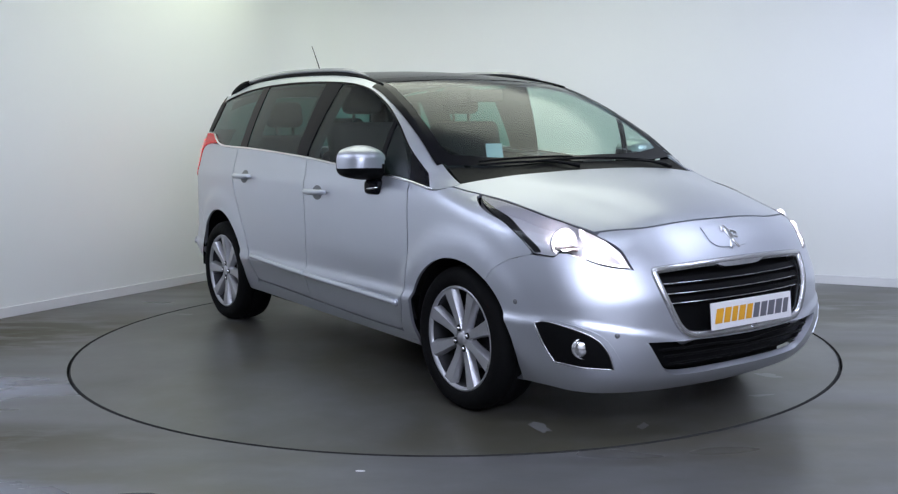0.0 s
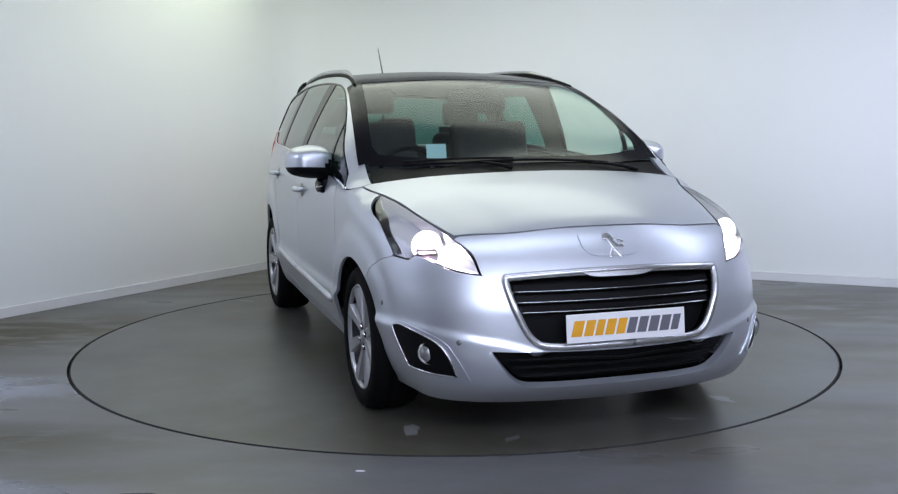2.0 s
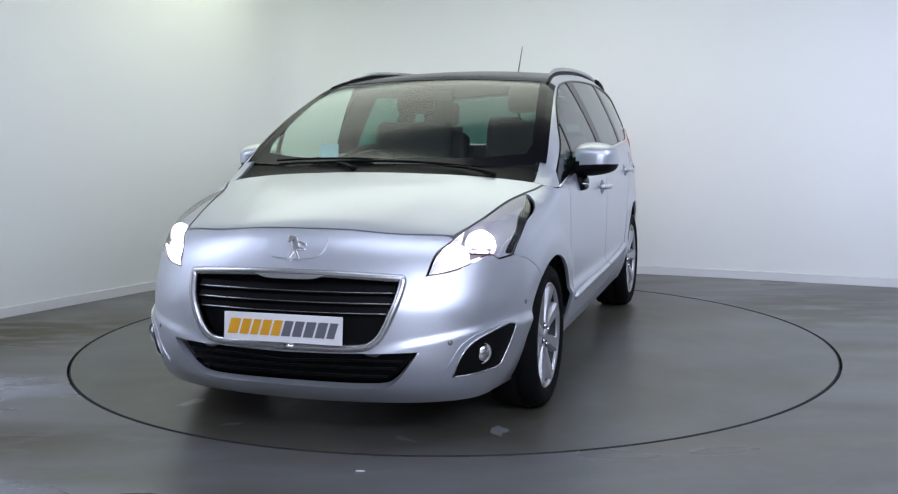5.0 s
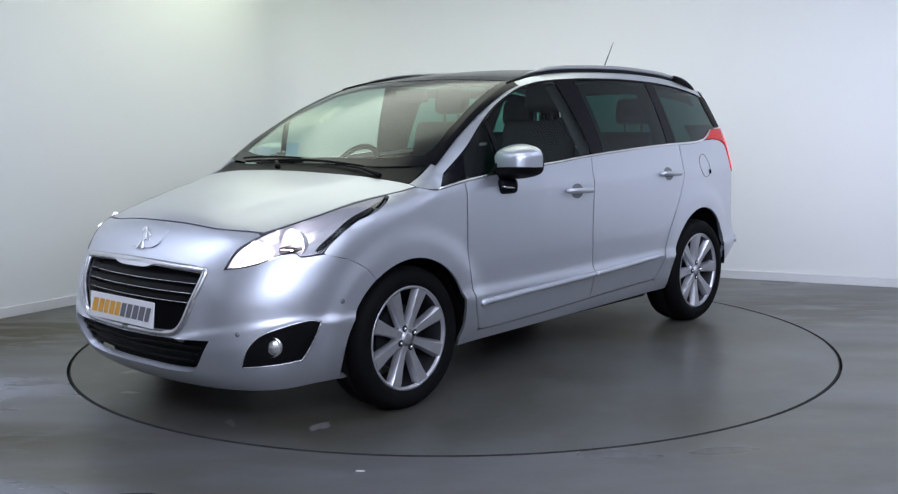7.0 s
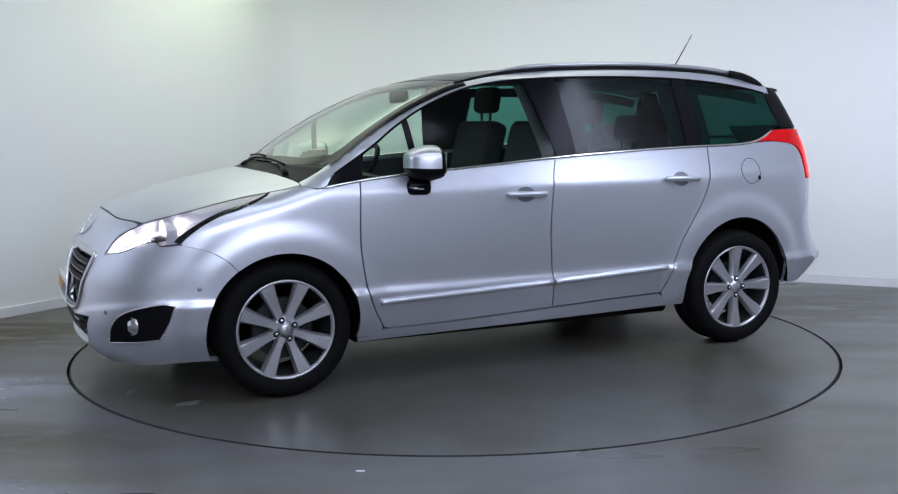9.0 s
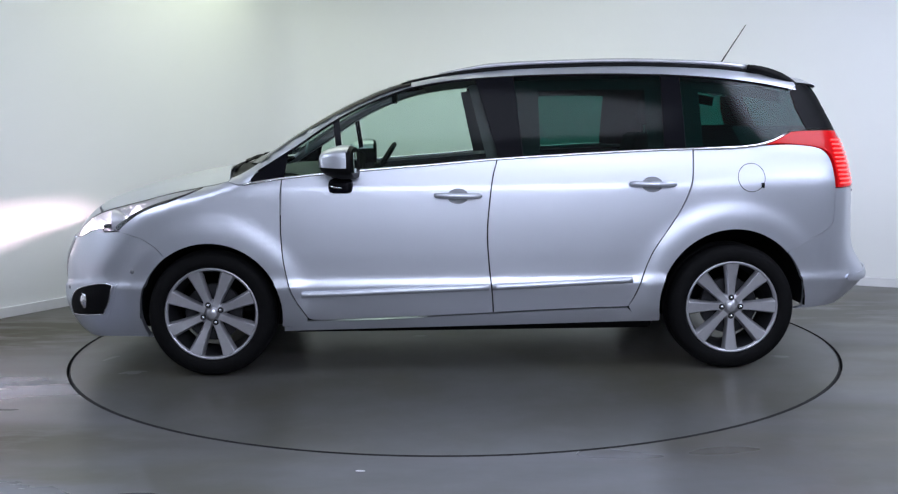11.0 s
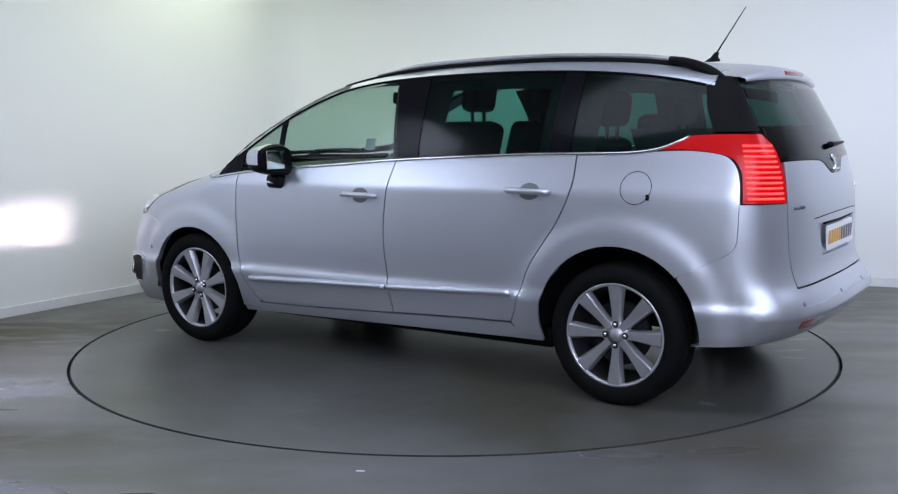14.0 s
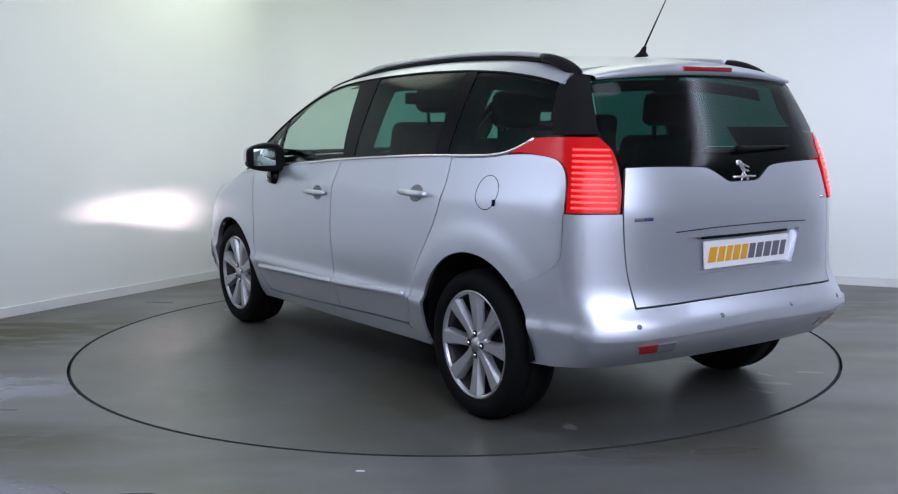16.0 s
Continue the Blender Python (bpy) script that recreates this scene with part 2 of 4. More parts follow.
tail_of = table([(0.12, 1.78), (0.20, 1.92), (0.30, 2.06), (0.36, 2.14), (0.42, 2.204), (0.468, 2.236), (0.51, 2.227), (0.55, 2.203), (0.60, 2.174), (0.66, 2.159), (0.72, 2.155), (0.945, 2.148), (0.975, 2.142), (1.12, 2.103),
                 (1.25, 2.043), (1.40, 1.958), (1.53, 1.885), (1.70, 1.77)])


def form(p):
    """Below zero inside the body, above zero outside it."""
    x, y, z = p[:, 0], np.abs(p[:, 1]), p[:, 2]
    side = y - side_of(z) * plan_of(x)
    for ax, az, ar in ((1.3635, 0.335, 0.372), (-1.3635, 0.362, 0.386)):
        r = np.hypot(x - ax, z - az)
        q = np.clip((ar + 0.160 - r) / 0.095, 0, 1)
        side = side - 0.016 * q * q * (3 - 2 * q) * np.clip((z - 0.15) / 0.2, 0, 1)
    top = (z - crown_of(x) + arch_of(x) * y * y + 0.10 * np.maximum(y - 0.55, 0) ** 2) * 0.95
    # the bonnet's raised middle, between two soft creases
    q = np.clip((0.335 + 0.30 * (2.08 - x) + 0.05 - y) / 0.10, 0, 1)
    top = top - 0.005 * q * q * (3 - 2 * q) * np.clip((x - 1.25) / 0.15, 0, 1) * np.clip((2.10 - x) / 0.30, 0, 1)
    # the lower bumper stands proud below a crease that climbs over the fog lamps
    a = np.degrees(np.arctan2(y, np.maximum(x - 1.2, 0.05)))
    q = np.clip((np.interp(a, [0, 14, 20, 26, 36, 44, 52], [0.390, 0.395, 0.428, 0.460, 0.492, 0.514, 0.528]) - z) / 0.018, 0, 1)
    lip = 0.012 * q * q * (3 - 2 * q) * np.clip((56 - a) / 10, 0, 1) * (x > 1.3)
    front = x - lip - nose_of(z) + 0.20 * y ** 2 + 0.60 * y ** 6
    rear = -x - tail_of(z) + 0.13 * y ** 2 + 0.45 * y ** 6
    return smax(smax(smax(side, top, 0.035 + 0.030 * np.clip((x - 0.1) / 0.5, 0, 1)), front, 0.06), smax(rear, 0.10 - z, 0.02), 0.06)


def meet(origin, way, far=3.0):
    """Where rays from inside leave the body."""
    lo, hi = np.zeros(len(origin)), np.full(len(origin), far)
    for _ in range(34):
        mid = (lo + hi) / 2
        inside = form(origin + way * mid[:, None]) < 0
        lo, hi = np.where(inside, mid, lo), np.where(inside, hi, mid)
    return origin + way * lo[:, None]


def outward(p):
    g = np.stack([form(p + d) - form(p - d) for d in np.eye(3) * 2e-3], 1)
    return g / np.linalg.norm(g, axis=1)[:, None]


def by_side(u, v):
    return meet(np.stack([u, 0 * u, v], 1), np.tile([0.0, 1, 0], (len(u), 1)))


def by_top(u, v):
    return meet(np.stack([u, v, 0 * u + 0.6], 1), np.tile([0.0, 0, 1], (len(u), 1)))


def by_nose(u, v):
    a = np.radians(u)
    return meet(np.stack([0 * u + 1.2, 0 * u, v], 1), np.stack([np.cos(a), np.sin(a), 0 * a], 1))


def by_tail(u, v):
    a = np.radians(u)
    return meet(np.stack([0 * u - 1.2, 0 * u, v], 1), np.stack([-np.cos(a), np.sin(a), 0 * a], 1))


def by_roll(u, v):
    a = np.radians(v)
    return meet(np.stack([u, 0 * u, 0 * u + 0.8], 1), np.stack([0 * a, np.cos(a), np.sin(a)], 1))


def curve(pts, closed=True, n=7):
    """A smooth line through points; a third number marks a corner."""
    c = len(pts)
    out = []
    P = [np.array(p[:2], float) for p in pts]
    hard = [len(p) > 2 for p in pts]
    for i in range(c if closed else c - 1):
        a, b = P[i], P[(i + 1) % c]
        ta = (b - a) if hard[i] or (not closed and i == 0) else (b - P[i - 1]) / 2
        tb = (b - a) if hard[(i + 1) % c] or (not closed and i == c - 2) else (P[(i + 2) % c] - a) / 2
        d = np.linalg.norm(b - a)
        ta, tb = (t * min(1, 1.5 * d / (np.linalg.norm(t) + 1e-9)) for t in (ta, tb))
        straight = hard[i] and hard[(i + 1) % c]
        for s in np.linspace(0, 1, n, endpoint=False):
            out.append((2 * s ** 3 - 3 * s * s + 1) * a + (s ** 3 - 2 * s * s + s) * ta + (3 * s * s - 2 * s ** 3) * b + (s ** 3 - s * s) * tb)
            if straight and n > 20:
                break
    if not closed:
        out.append(P[-1])
    return np.array(out)


def sheet(outline, how, step, lift=0.0, rim=0.015, mirror=False, hole=()):
    """A panel of the body: the outline filled, cut into a net of the given steps, laid on the form and turned in at its rim."""
    bm = bmesh.new()
    bm.faces.new([bm.verts.new((u, v, 0)) for u, v in outline])
    lo, hi = outline.min(0), outline.max(0)
    for k in (0, 1):
        no = Vector((1 - k, k, 0))
        for c in np.arange(math.ceil(lo[k] / step[k]) * step[k], hi[k], step[k]):
            bmesh.ops.bisect_plane(bm, geom=bm.verts[:] + bm.edges[:] + bm.faces[:], dist=1e-5, plane_co=no * (c + 1e-4), plane_no=no)
    if len(hole):
        sides = [(Vector((*a, 0)), Vector((b[1] - a[1], a[0] - b[0], 0))) for a, b in zip(hole, list(hole[1:]) + [hole[0]])]
        for co, no in sides:
            bmesh.ops.bisect_plane(bm, geom=bm.verts[:] + bm.edges[:] + bm.faces[:], dist=1e-5, plane_co=co, plane_no=no)
        gone = [f for f in bm.faces if all((f.calc_center_median() - co).dot(no) < 0 for co, no in sides)]
        bmesh.ops.delete(bm, geom=gone, context="FACES")
    bmesh.ops.triangulate(bm, faces=[f for f in bm.faces if len(f.verts) > 4])
    uv = np.array([v.co[:2] for v in bm.verts])
    p = how(uv[:, 0], uv[:, 1])
    g = outward(p)
    p = p + g * lift
    if mirror:
        p[:, 1], g[:, 1] = -p[:, 1], -g[:, 1]
    for v, c in zip(bm.verts, p):
        v.co = c
    bm.normal_update()
    bm.verts.index_update()
    bmesh.ops.reverse_faces(bm, faces=[f for f in bm.faces if f.normal.dot(Vector(g[f.verts[0].index])) < 0])
    if rim:
        border = [e for e in bm.edges if len(e.link_faces) == 1]
        low = {}
        for e in border:
            e.smooth = False
            for v in e.verts:
                if v not in low:
                    i = v.index
                    low[v] = bm.verts.new(p[i] - g[i] * rim)
        for e in border:
            l = e.link_loops[0]
            a, b = l.vert, l.link_loop_next.vert
            bm.faces.new((b, a, low[a], low[b]))
    return bm


def strip(path, how, width, lift, mirror=False):
    """A half-round bead along a line on the body."""
    p = how(path[:, 0], path[:, 1])
    p = p + outward(p) * lift
    if mirror:
        p[:, 1] = -p[:, 1]
    bm = bmesh.new()
    tube(bm, [tuple(q) for q in p], width, 8)
    return bm


def both(name, outline, how, step, mat, parent, lift=0.0, rim=0.015, label=""):
    return [part(name, sheet(outline, how, step, lift, rim, k), mat, parent, label) for k in (False, True)]

# ---------------------------------------------------------------- the booth
ROOM = [(-1.466, 3.41), (-8.62, -8.0), (9.0, -8.0), (9.0, -0.92), (1.54, 2.64)]


def plane_ring(pts, z0, z1, thick=0.12):
    """One straight wall between two points of the plan, with thickness outward."""
    (ax, ay), (bx, by) = pts
    d = Vector((bx - ax, by - ay, 0)).normalized()
    n = Vector((-d.y, d.x, 0))
    if n.dot(Vector((0, -2, 0)) - Vector((ax, ay, 0))) > 0:
        n = -n
    bm = bmesh.new()
    a, b = Vector((ax, ay, 0)), Vector((bx, by, 0))
    vs = [bm.verts.new(p + Vector((0, 0, z))) for z in (z0, z1) for p in (a, b, b + n * thick, a + n * thick)]
    for f in ((0, 1, 2, 3), (4, 7, 6, 5), (0, 4, 5, 1), (1, 5, 6, 2), (2, 6, 7, 3), (3, 7, 4, 0)):
        bm.faces.new([vs[i] for i in f])
    return bm


def rounded(a, c, b, reach, n=10):
    """A soft bend of the plan's line at c, between a and b."""
    a, c, b = Vector(a), Vector(c), Vector(b)
    p, q = c + (a - c).normalized() * reach, c + (b - c).normalized() * reach
    return [tuple(p * (1 - t) ** 2 + c * (2 * t * (1 - t)) + q * t * t) for t in (k / n for k in range(n + 1))]


def swept(line, section):
    """A section, as (distance from the line outward, height) pairs, drawn along a line of the plan."""
    bm = bmesh.new()
    rows = []
    for k, p in enumerate(line):
        a, b = Vector(line[max(k - 1, 0)]), Vector(line[min(k + 1, len(line) - 1)])
        d = (b - a).normalized()
        n = Vector((-d.y, d.x))
        n = n if n.dot(Vector(p) - Vector((0, -2))) > 0 else -n
        rows.append([bm.verts.new((p[0] + n.x * t, p[1] + n.y * t, z)) for t, z in section])
    for p, q in zip(rows, rows[1:]):
        for k in range(len(section) - 1):
            bm.faces.new((p[k], q[k], q[k + 1], p[k + 1]))
    sharpen(bm, 20)
    return bm


# the seen wall runs on round two soft corners
LINE = [ROOM[1]] + rounded(ROOM[1], ROOM[0], ROOM[4], 0.35) + rounded(ROOM[0], ROOM[4], ROOM[3], 1.2) + [ROOM[3]]
tagged(finish("wall_north", swept(LINE, [(0, 0), (0, 3.2), (0.12, 3.2), (0.12, 0), (0, 0)]), WALL), "smooth white painted booth wall with soft corners", "wall", kind="structure")
tagged(finish("baseboard", swept(LINE, [(-0.001, 0.001), (-0.016, 0.001), (-0.016, 0.069), (-0.001, 0.071)]), SKIRTING, smooth=False), "white painted skirting board along the wall", "skirting", kind="structure")
for nm, i, j in (("wall_south", 1, 2), ("wall_east", 2, 3)):
    w = finish(nm, plane_ring((ROOM[i], ROOM[j]), 0, 3.2), WALL, smooth=False)
    tagged(w, "smooth white painted booth wall", "wall", kind="structure")

bm = bmesh.new()
bm.faces.new([bm.verts.new((x, y, 3.2)) for x, y in ((-9, -8.2), (9.2, -8.2), (9.2, 4), (-9, 4))])
tagged(finish("ceiling", bm, CEILING), "plain off-white ceiling over the booth", "ceiling", kind="structure")

TABLE_R = 2.207
bm = bmesh.new()
N = 128
inner = [bm.verts.new(((TABLE_R + 0.014) * math.cos(2 * math.pi * k / N), (TABLE_R + 0.014) * math.sin(2 * math.pi * k / N), 0)) for k in range(N)]
outer = [bm.verts.new((13 * math.cos(2 * math.pi * k / N), 13 * math.sin(2 * math.pi * k / N), 0)) for k in range(N)]
down = [bm.verts.new((v.co.x, v.co.y, -0.05)) for v in inner]
for k in range(N):
    j = (k + 1) % N
    bm.faces.new((inner[k], outer[k], outer[j], inner[j]))
    bm.faces.new((inner[k], inner[j], down[j], down[k])).material_index = 1
bm.faces.new(down).material_index = 1
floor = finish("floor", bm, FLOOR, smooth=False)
floor.data.materials.append(GAP)
tagged(floor, "worn grey painted concrete floor", "floor", kind="structure")

turntable = tagged(new("turntable"), "round grey floor turntable flush with the floor", "turntable")
bm = bmesh.new()
prof = [(0.0005, -0.0), (1.1, 0.0), (TABLE_R - 0.006, 0.0), (TABLE_R, -0.004), (TABLE_R, -0.045)]
rings = []
for r, z in prof:
    rings.append([bm.verts.new((r * math.cos(2 * math.pi * k / N), r * math.sin(2 * math.pi * k / N), z)) for k in range(N)])
for p, q in zip(rings, rings[1:]):
    for k in range(N):
        bm.faces.new((p[k], p[(k + 1) % N], q[(k + 1) % N], q[k]))
part("disc", bm, DISC, turntable, smooth=False)
bm = bmesh.new()
lathe(bm, [(TABLE_R - 0.0055, 0.0006), (TABLE_R + 0.0005, 0.0006), (TABLE_R + 0.0012, -0.040)], N, Matrix.Rotation(radians(90), 4, "X"))
part("edge_ring", bm, GAP, turntable, "dark steel edge")
SCUFF = material("pale_scuff", (0.19, 0.19, 0.185), 0.35, 0, 0, 30, 0.35)
for sx, sy, sl, sw, sa in ((1.73, 0.76, 0.10, 0.05, 20), (1.96, 0.42, 0.09, 0.03, 60), (1.97, -0.40, 0.08, 0.035, -50), (1.71, -0.76, 0.11, 0.05, -15), (0.21, -0.08, 0.06, 0.03, 0),
                           (-1.89, -0.53, 0.10, 0.035, 10), (-1.82, -0.69, 0.12, 0.05, 35), (-1.79, -1.03, 0.09, 0.03, 50), (-1.68, -0.81, 0.07, 0.03, 0), (-1.29, -0.70, 0.08, 0.03, 15), (-1.38, -0.85, 0.12, 0.04, 25), (-1.80, 0.60, 0.09, 0.04, -20)):
    bm = bmesh.new()
    n = 22
    vs = []
    for k in range(n):
        a = 2 * math.pi * k / n
        r = 0.55 + 0.45 * noise.noise(Vector((3.1 * sx + 1.3 * math.cos(a), 2.7 * sy + 1.3 * math.sin(a), 0.7))) + 0.18 * random.random()
        vs.append(bm.verts.new((sl * r * math.cos(a), sw * r * math.sin(a), 0)))
    bm.faces.new(vs)
    bmesh.ops.triangulate(bm, faces=bm.faces)
    part("scuff", bm, SCUFF, turntable, "pale paint scuff", False).matrix_basis = pose(sx, sy, 0.0012, 0, 0, sa)

bm = bmesh.new()
vs = [bm.verts.new((r * math.cos(a), 0.4 * r * math.sin(a), z)) for z in (0.0005, 0.004) for r, a in ((0.016 + 0.006 * math.sin(5 * k), 2 * math.pi * k / 10) for k in range(10))]
bm.faces.new(vs[10:])
for k in range(10):
    bm.faces.new((vs[k], vs[(k + 1) % 10], vs[10 + (k + 1) % 10], vs[10 + k]))
chip = finish("paint_chip", bm, PLATE_WHITE, smooth=False)
chip.matrix_basis = pose(-0.36, -2.38, 0, 0, 0, 10)
tagged(chip, "small white paint chip lying on the grey floor", "paint chip")

# ---------------------------------------------------------------- the car
car = tagged(new("car"), "silver metallic people carrier with black roof rails, lights on", "car")

belt_of = table([(1.19, 0.998), (0.976, 1.030), (0.644, 1.060), (0.198, 1.092), (-0.102, 1.115), (-0.396, 1.131), (-0.970, 1.155), (-1.388, 1.164),
                 (-1.498, 1.174), (-1.581, 1.196), (-1.675, 1.240)])
window_top_of = table([(1.16, 1.035), (1.03, 1.115), (0.90, 1.196), (0.75, 1.298), (0.60, 1.382), (0.45, 1.446), (0.30, 1.494), (0.10, 1.527), (-0.07, 1.541), (-0.373, 1.554),
                       (-0.671, 1.558), (-0.964, 1.553), (-1.251, 1.537), (-1.533, 1.503), (-1.74, 1.462)])
roof_edge_of = table([(1.26, 0.785), (1.09, 0.775), (0.88, 0.745), (0.66, 0.708), (0.43, 0.668), (0.25, 0.643), (0.0, 0.612), (-0.5, 0.598), (-1.2, 0.588), (-1.75, 0.570)])
ARCH_F, ARCH_R = (1.3635, 0.335, 0.372), (-1.3635, 0.362, 0.386)


def arch(a, start, end, n=22):
    return [(a[0] + a[2] * math.cos(radians(t)), a[1] + a[2] * math.sin(radians(t))) for t in np.linspace(start, end, n)]


def run(f, x0, x1, n=14, dz=0.0):
    return [(x, float(f(x)) + dz) for x in np.linspace(x0, x1, n)]


def poly(*pieces):
    return np.array([p for q in pieces for p in q], float)


SEAM_A = [(0.985, 0.92), (0.987, 0.72), (0.966, 0.54), (0.930, 0.42)]
SEAM_B = [(-0.100, 1.00), (-0.076, 0.77), (-0.082, 0.60), (-0.100, 0.42)]
SEAM_C = [(-1.141, 1.00), (-1.085, 0.862), (-1.020, 0.76), (-0.934, 0.63), (-0.882, 0.50), (-0.845, 0.40)]


def seam(pts, top, bottom, dx=0.0):
    """The line of a door gap from the belt down to the sill."""
    return [(u + dx, v) for u, v in curve([top, *pts, bottom], closed=False)]


G = 0.0034  # half a door gap
A_TOP, A_BOT = (0.978, 1.028), (0.862, 0.300)
B_TOP, B_BOT = (-0.128, 1.113), (-0.106, 0.322)
C_TOP, C_BOT = (-1.152, 1.157), (-0.815, 0.345)

def to_nose(pts, d=0.0):
    q = by_side(np.array([a for a, _ in pts]), np.array([b for _, b in pts]))
    return [(math.degrees(math.atan2(y, x - 1.2)) - d, z) for x, y, z in q]


def to_tail(pts, d=0.0):
    q = by_side(np.array([a for a, _ in pts]), np.array([b for _, b in pts]))
    return [(math.degrees(math.atan2(y, -1.2 - x)) - d, z) for x, y, z in q]


# the bonnet's side edge, shared by wing, lamp and pillar
EDGE_X, EDGE_Y = np.array([1.975, 1.86, 1.741, 1.62, 1.508, 1.40, 1.33, 1.262]), np.array([0.618, 0.653, 0.684, 0.709, 0.732, 0.764, 0.794, 0.822])
EDGE = by_top(EDGE_X, EDGE_Y)
WING_SEAM = [(1.587, 0.634), (1.640, 0.690), (1.72, 0.735), (1.826, 0.764)]
TAIL_SEAM = [tuple(q) for q in curve([(-1.658, 0.627), (-1.76, 0.676), (-1.85, 0.722), (-1.898, 0.766), (-1.908, 0.83), (-1.910, 0.950)], False)]
wing = poly(seam(SEAM_A, A_TOP, A_BOT, G), [(0.875, 0.262)], arch(ARCH_F, 192, 55), curve(WING_SEAM, False),
            curve([(1.832, 0.772), (1.774, 0.826), (1.66, 0.886), (1.54, 0.925), (1.405, float(EDGE[5][2]) - 0.010)], False), [(float(q[0]), float(q[2]) - 0.0035) for q in EDGE[5:]], [(1.20, 1.001)], run(belt_of, 1.16, 1.0, 6, -0.002))
both("front_wing", wing, by_side, (0.03, 0.03), PAINT, car)

front_door = poly(seam(SEAM_A, A_TOP, A_BOT, -G), curve([(0.83, 0.291), (0.5, 0.298), B_BOT], False), seam(SEAM_B, B_TOP, B_BOT, G)[::-1], run(belt_of, -0.10, 0.95, 12, -0.002))
rear_door = poly(seam(SEAM_B, B_TOP, B_BOT, -G), curve([(-0.13, 0.324), (-0.5, 0.338), C_BOT], False), seam(SEAM_C, C_TOP, C_BOT, G)[::-1], run(belt_of, -1.13, -0.15, 12, -0.002))
doors = both("front_door", front_door, by_side, (0.04, 0.0185), PAINT, car) + both("rear_door", rear_door, by_side, (0.04, 0.0185), PAINT, car)

quarter = poly(seam(SEAM_C, C_TOP, C_BOT, -G), [(-0.85, 0.288)],
               [(ARCH_R[0] + ARCH_R[2] * math.cos(radians(t)), ARCH_R[1] + ARCH_R[2] * math.sin(radians(t))) for t in np.linspace(-11, 138, 26)],
               TAIL_SEAM,
               curve([(-1.914, 0.956), (-1.902, 1.06), (-1.875, 1.125), (-1.82, 1.162), (-1.70, 1.178), (-1.60, 1.178)], False), run(belt_of, -1.52, -1.17, 8, -0.004))
both("rear_wing", quarter, by_side, (0.03, 0.03), PAINT, car)

sill = poly([(0.95, 0.255)], curve([(0.86, 0.285), (0.5, 0.289), (-0.106, 0.313), (-0.5, 0.328), (-0.81, 0.335)], False), [(-0.86, 0.288), (-0.985, 0.286), (-0.985, 0.262), (0.0, 0.246), (0.99, 0.230), (0.99, 0.255)])
both("sill", sill, by_side, (0.08, 0.05), PAINT, car)

# pillars and the painted rail over the windows
xs = np.concatenate([np.linspace(1.256, 0.1, 24), np.linspace(0.0, -1.74, 22)])


def roll_of(p):
    return np.degrees(np.arctan2(p[:, 2] - 0.8, np.abs(p[:, 1])))


low_edge = roll_of(by_side(xs, np.where(xs > 1.15, np.interp(xs, [1.15, 1.20, 1.262], [1.007, 1.006, float(EDGE[7][2]) - 0.002]), window_top_of(np.minimum(xs, 1.16)) + 0.004)))
top_edge = roll_of(by_top(xs, roof_edge_of(xs)))
cant = np.array(list(zip(xs, low_edge)) + list(zip(xs, np.maximum(top_edge, low_edge + 0.5)))[::-1])
both("roof_pillar", cant, by_roll, (0.06, 4.0), PAINT, car)

# side glass and the black pillars between
def pane(x0, x1, lean0, lean1, top=-0.004):
    t0, t1 = x0 + lean0, x1 + lean1
    return poly(run(belt_of, x0, x1, 10, 0.012), run(window_top_of, t1, t0, 16, top))


both("sail_panel", pane(1.135, 0.965, -0.0, -0.02), by_side, (0.06, 0.05), GLOSS_BLACK, car, 0.0, 0.01)
both("quarter_light", pane(0.960, 0.690, -0.02, 0.03), by_side, (0.06, 0.05), GLASS, car, -0.003, 0.0, "clear glass")
both("window_bar", pane(0.686, 0.655, 0.03, 0.03), by_side, (0.06, 0.05), GLOSS_BLACK, car, 0.0, 0.012)
both("front_window", pane(0.651, -0.135, 0.03, 0.11), by_side, (0.06, 0.05), GLASS, car, -0.003, 0.0, "clear glass")
both("centre_pillar", pane(-0.139, -0.262, 0.11, 0.035), by_side, (0.06, 0.05), GLOSS_BLACK, car, 0.0, 0.012)
both("rear_window", pane(-0.266, -1.00, 0.035, -0.01), by_side, (0.06, 0.05), DARK_GLASS, car, -0.003, 0.0, "dark tinted glass")
both("rear_pillar", pane(-1.004, -1.112, -0.01, 0.0), by_side, (0.06, 0.05), GLOSS_BLACK, car, 0.0, 0.012)
qg_out = poly(run(belt_of, -1.116, -1.67, 14, 0.012), [(-1.86, 1.258), (-1.80, 1.37), (-1.735, 1.462)], run(window_top_of, -1.70, -1.116, 12, -0.004))
both("rear_quarter_window", qg_out, by_side, (0.06, 0.05), DARK_GLASS, car, -0.003, 0.0, "dark tinted glass")

for k in (False, True):
    part("window_trim", strip(np.array(run(belt_of, 1.17, -1.672, 60, 0.004)), by_side, 0.0075, 0.002, k), CHROME, car, "bright chrome strip")
    part("window_surround", strip(np.array(run(window_top_of, 1.10, -1.70, 70, 0.0)), by_side, 0.006, -0.001, k), GLOSS_BLACK, car)

# bonnet, cowl, windscreen, roof
def mirrored(half):
    """A full outline from the half on the car's left, listed from one end of the middle line to the other."""
    h = [tuple(p) for p in half]
    return np.array(h + [(u, -v) for u, v in h[::-1] if abs(v) > 1e-6], float)


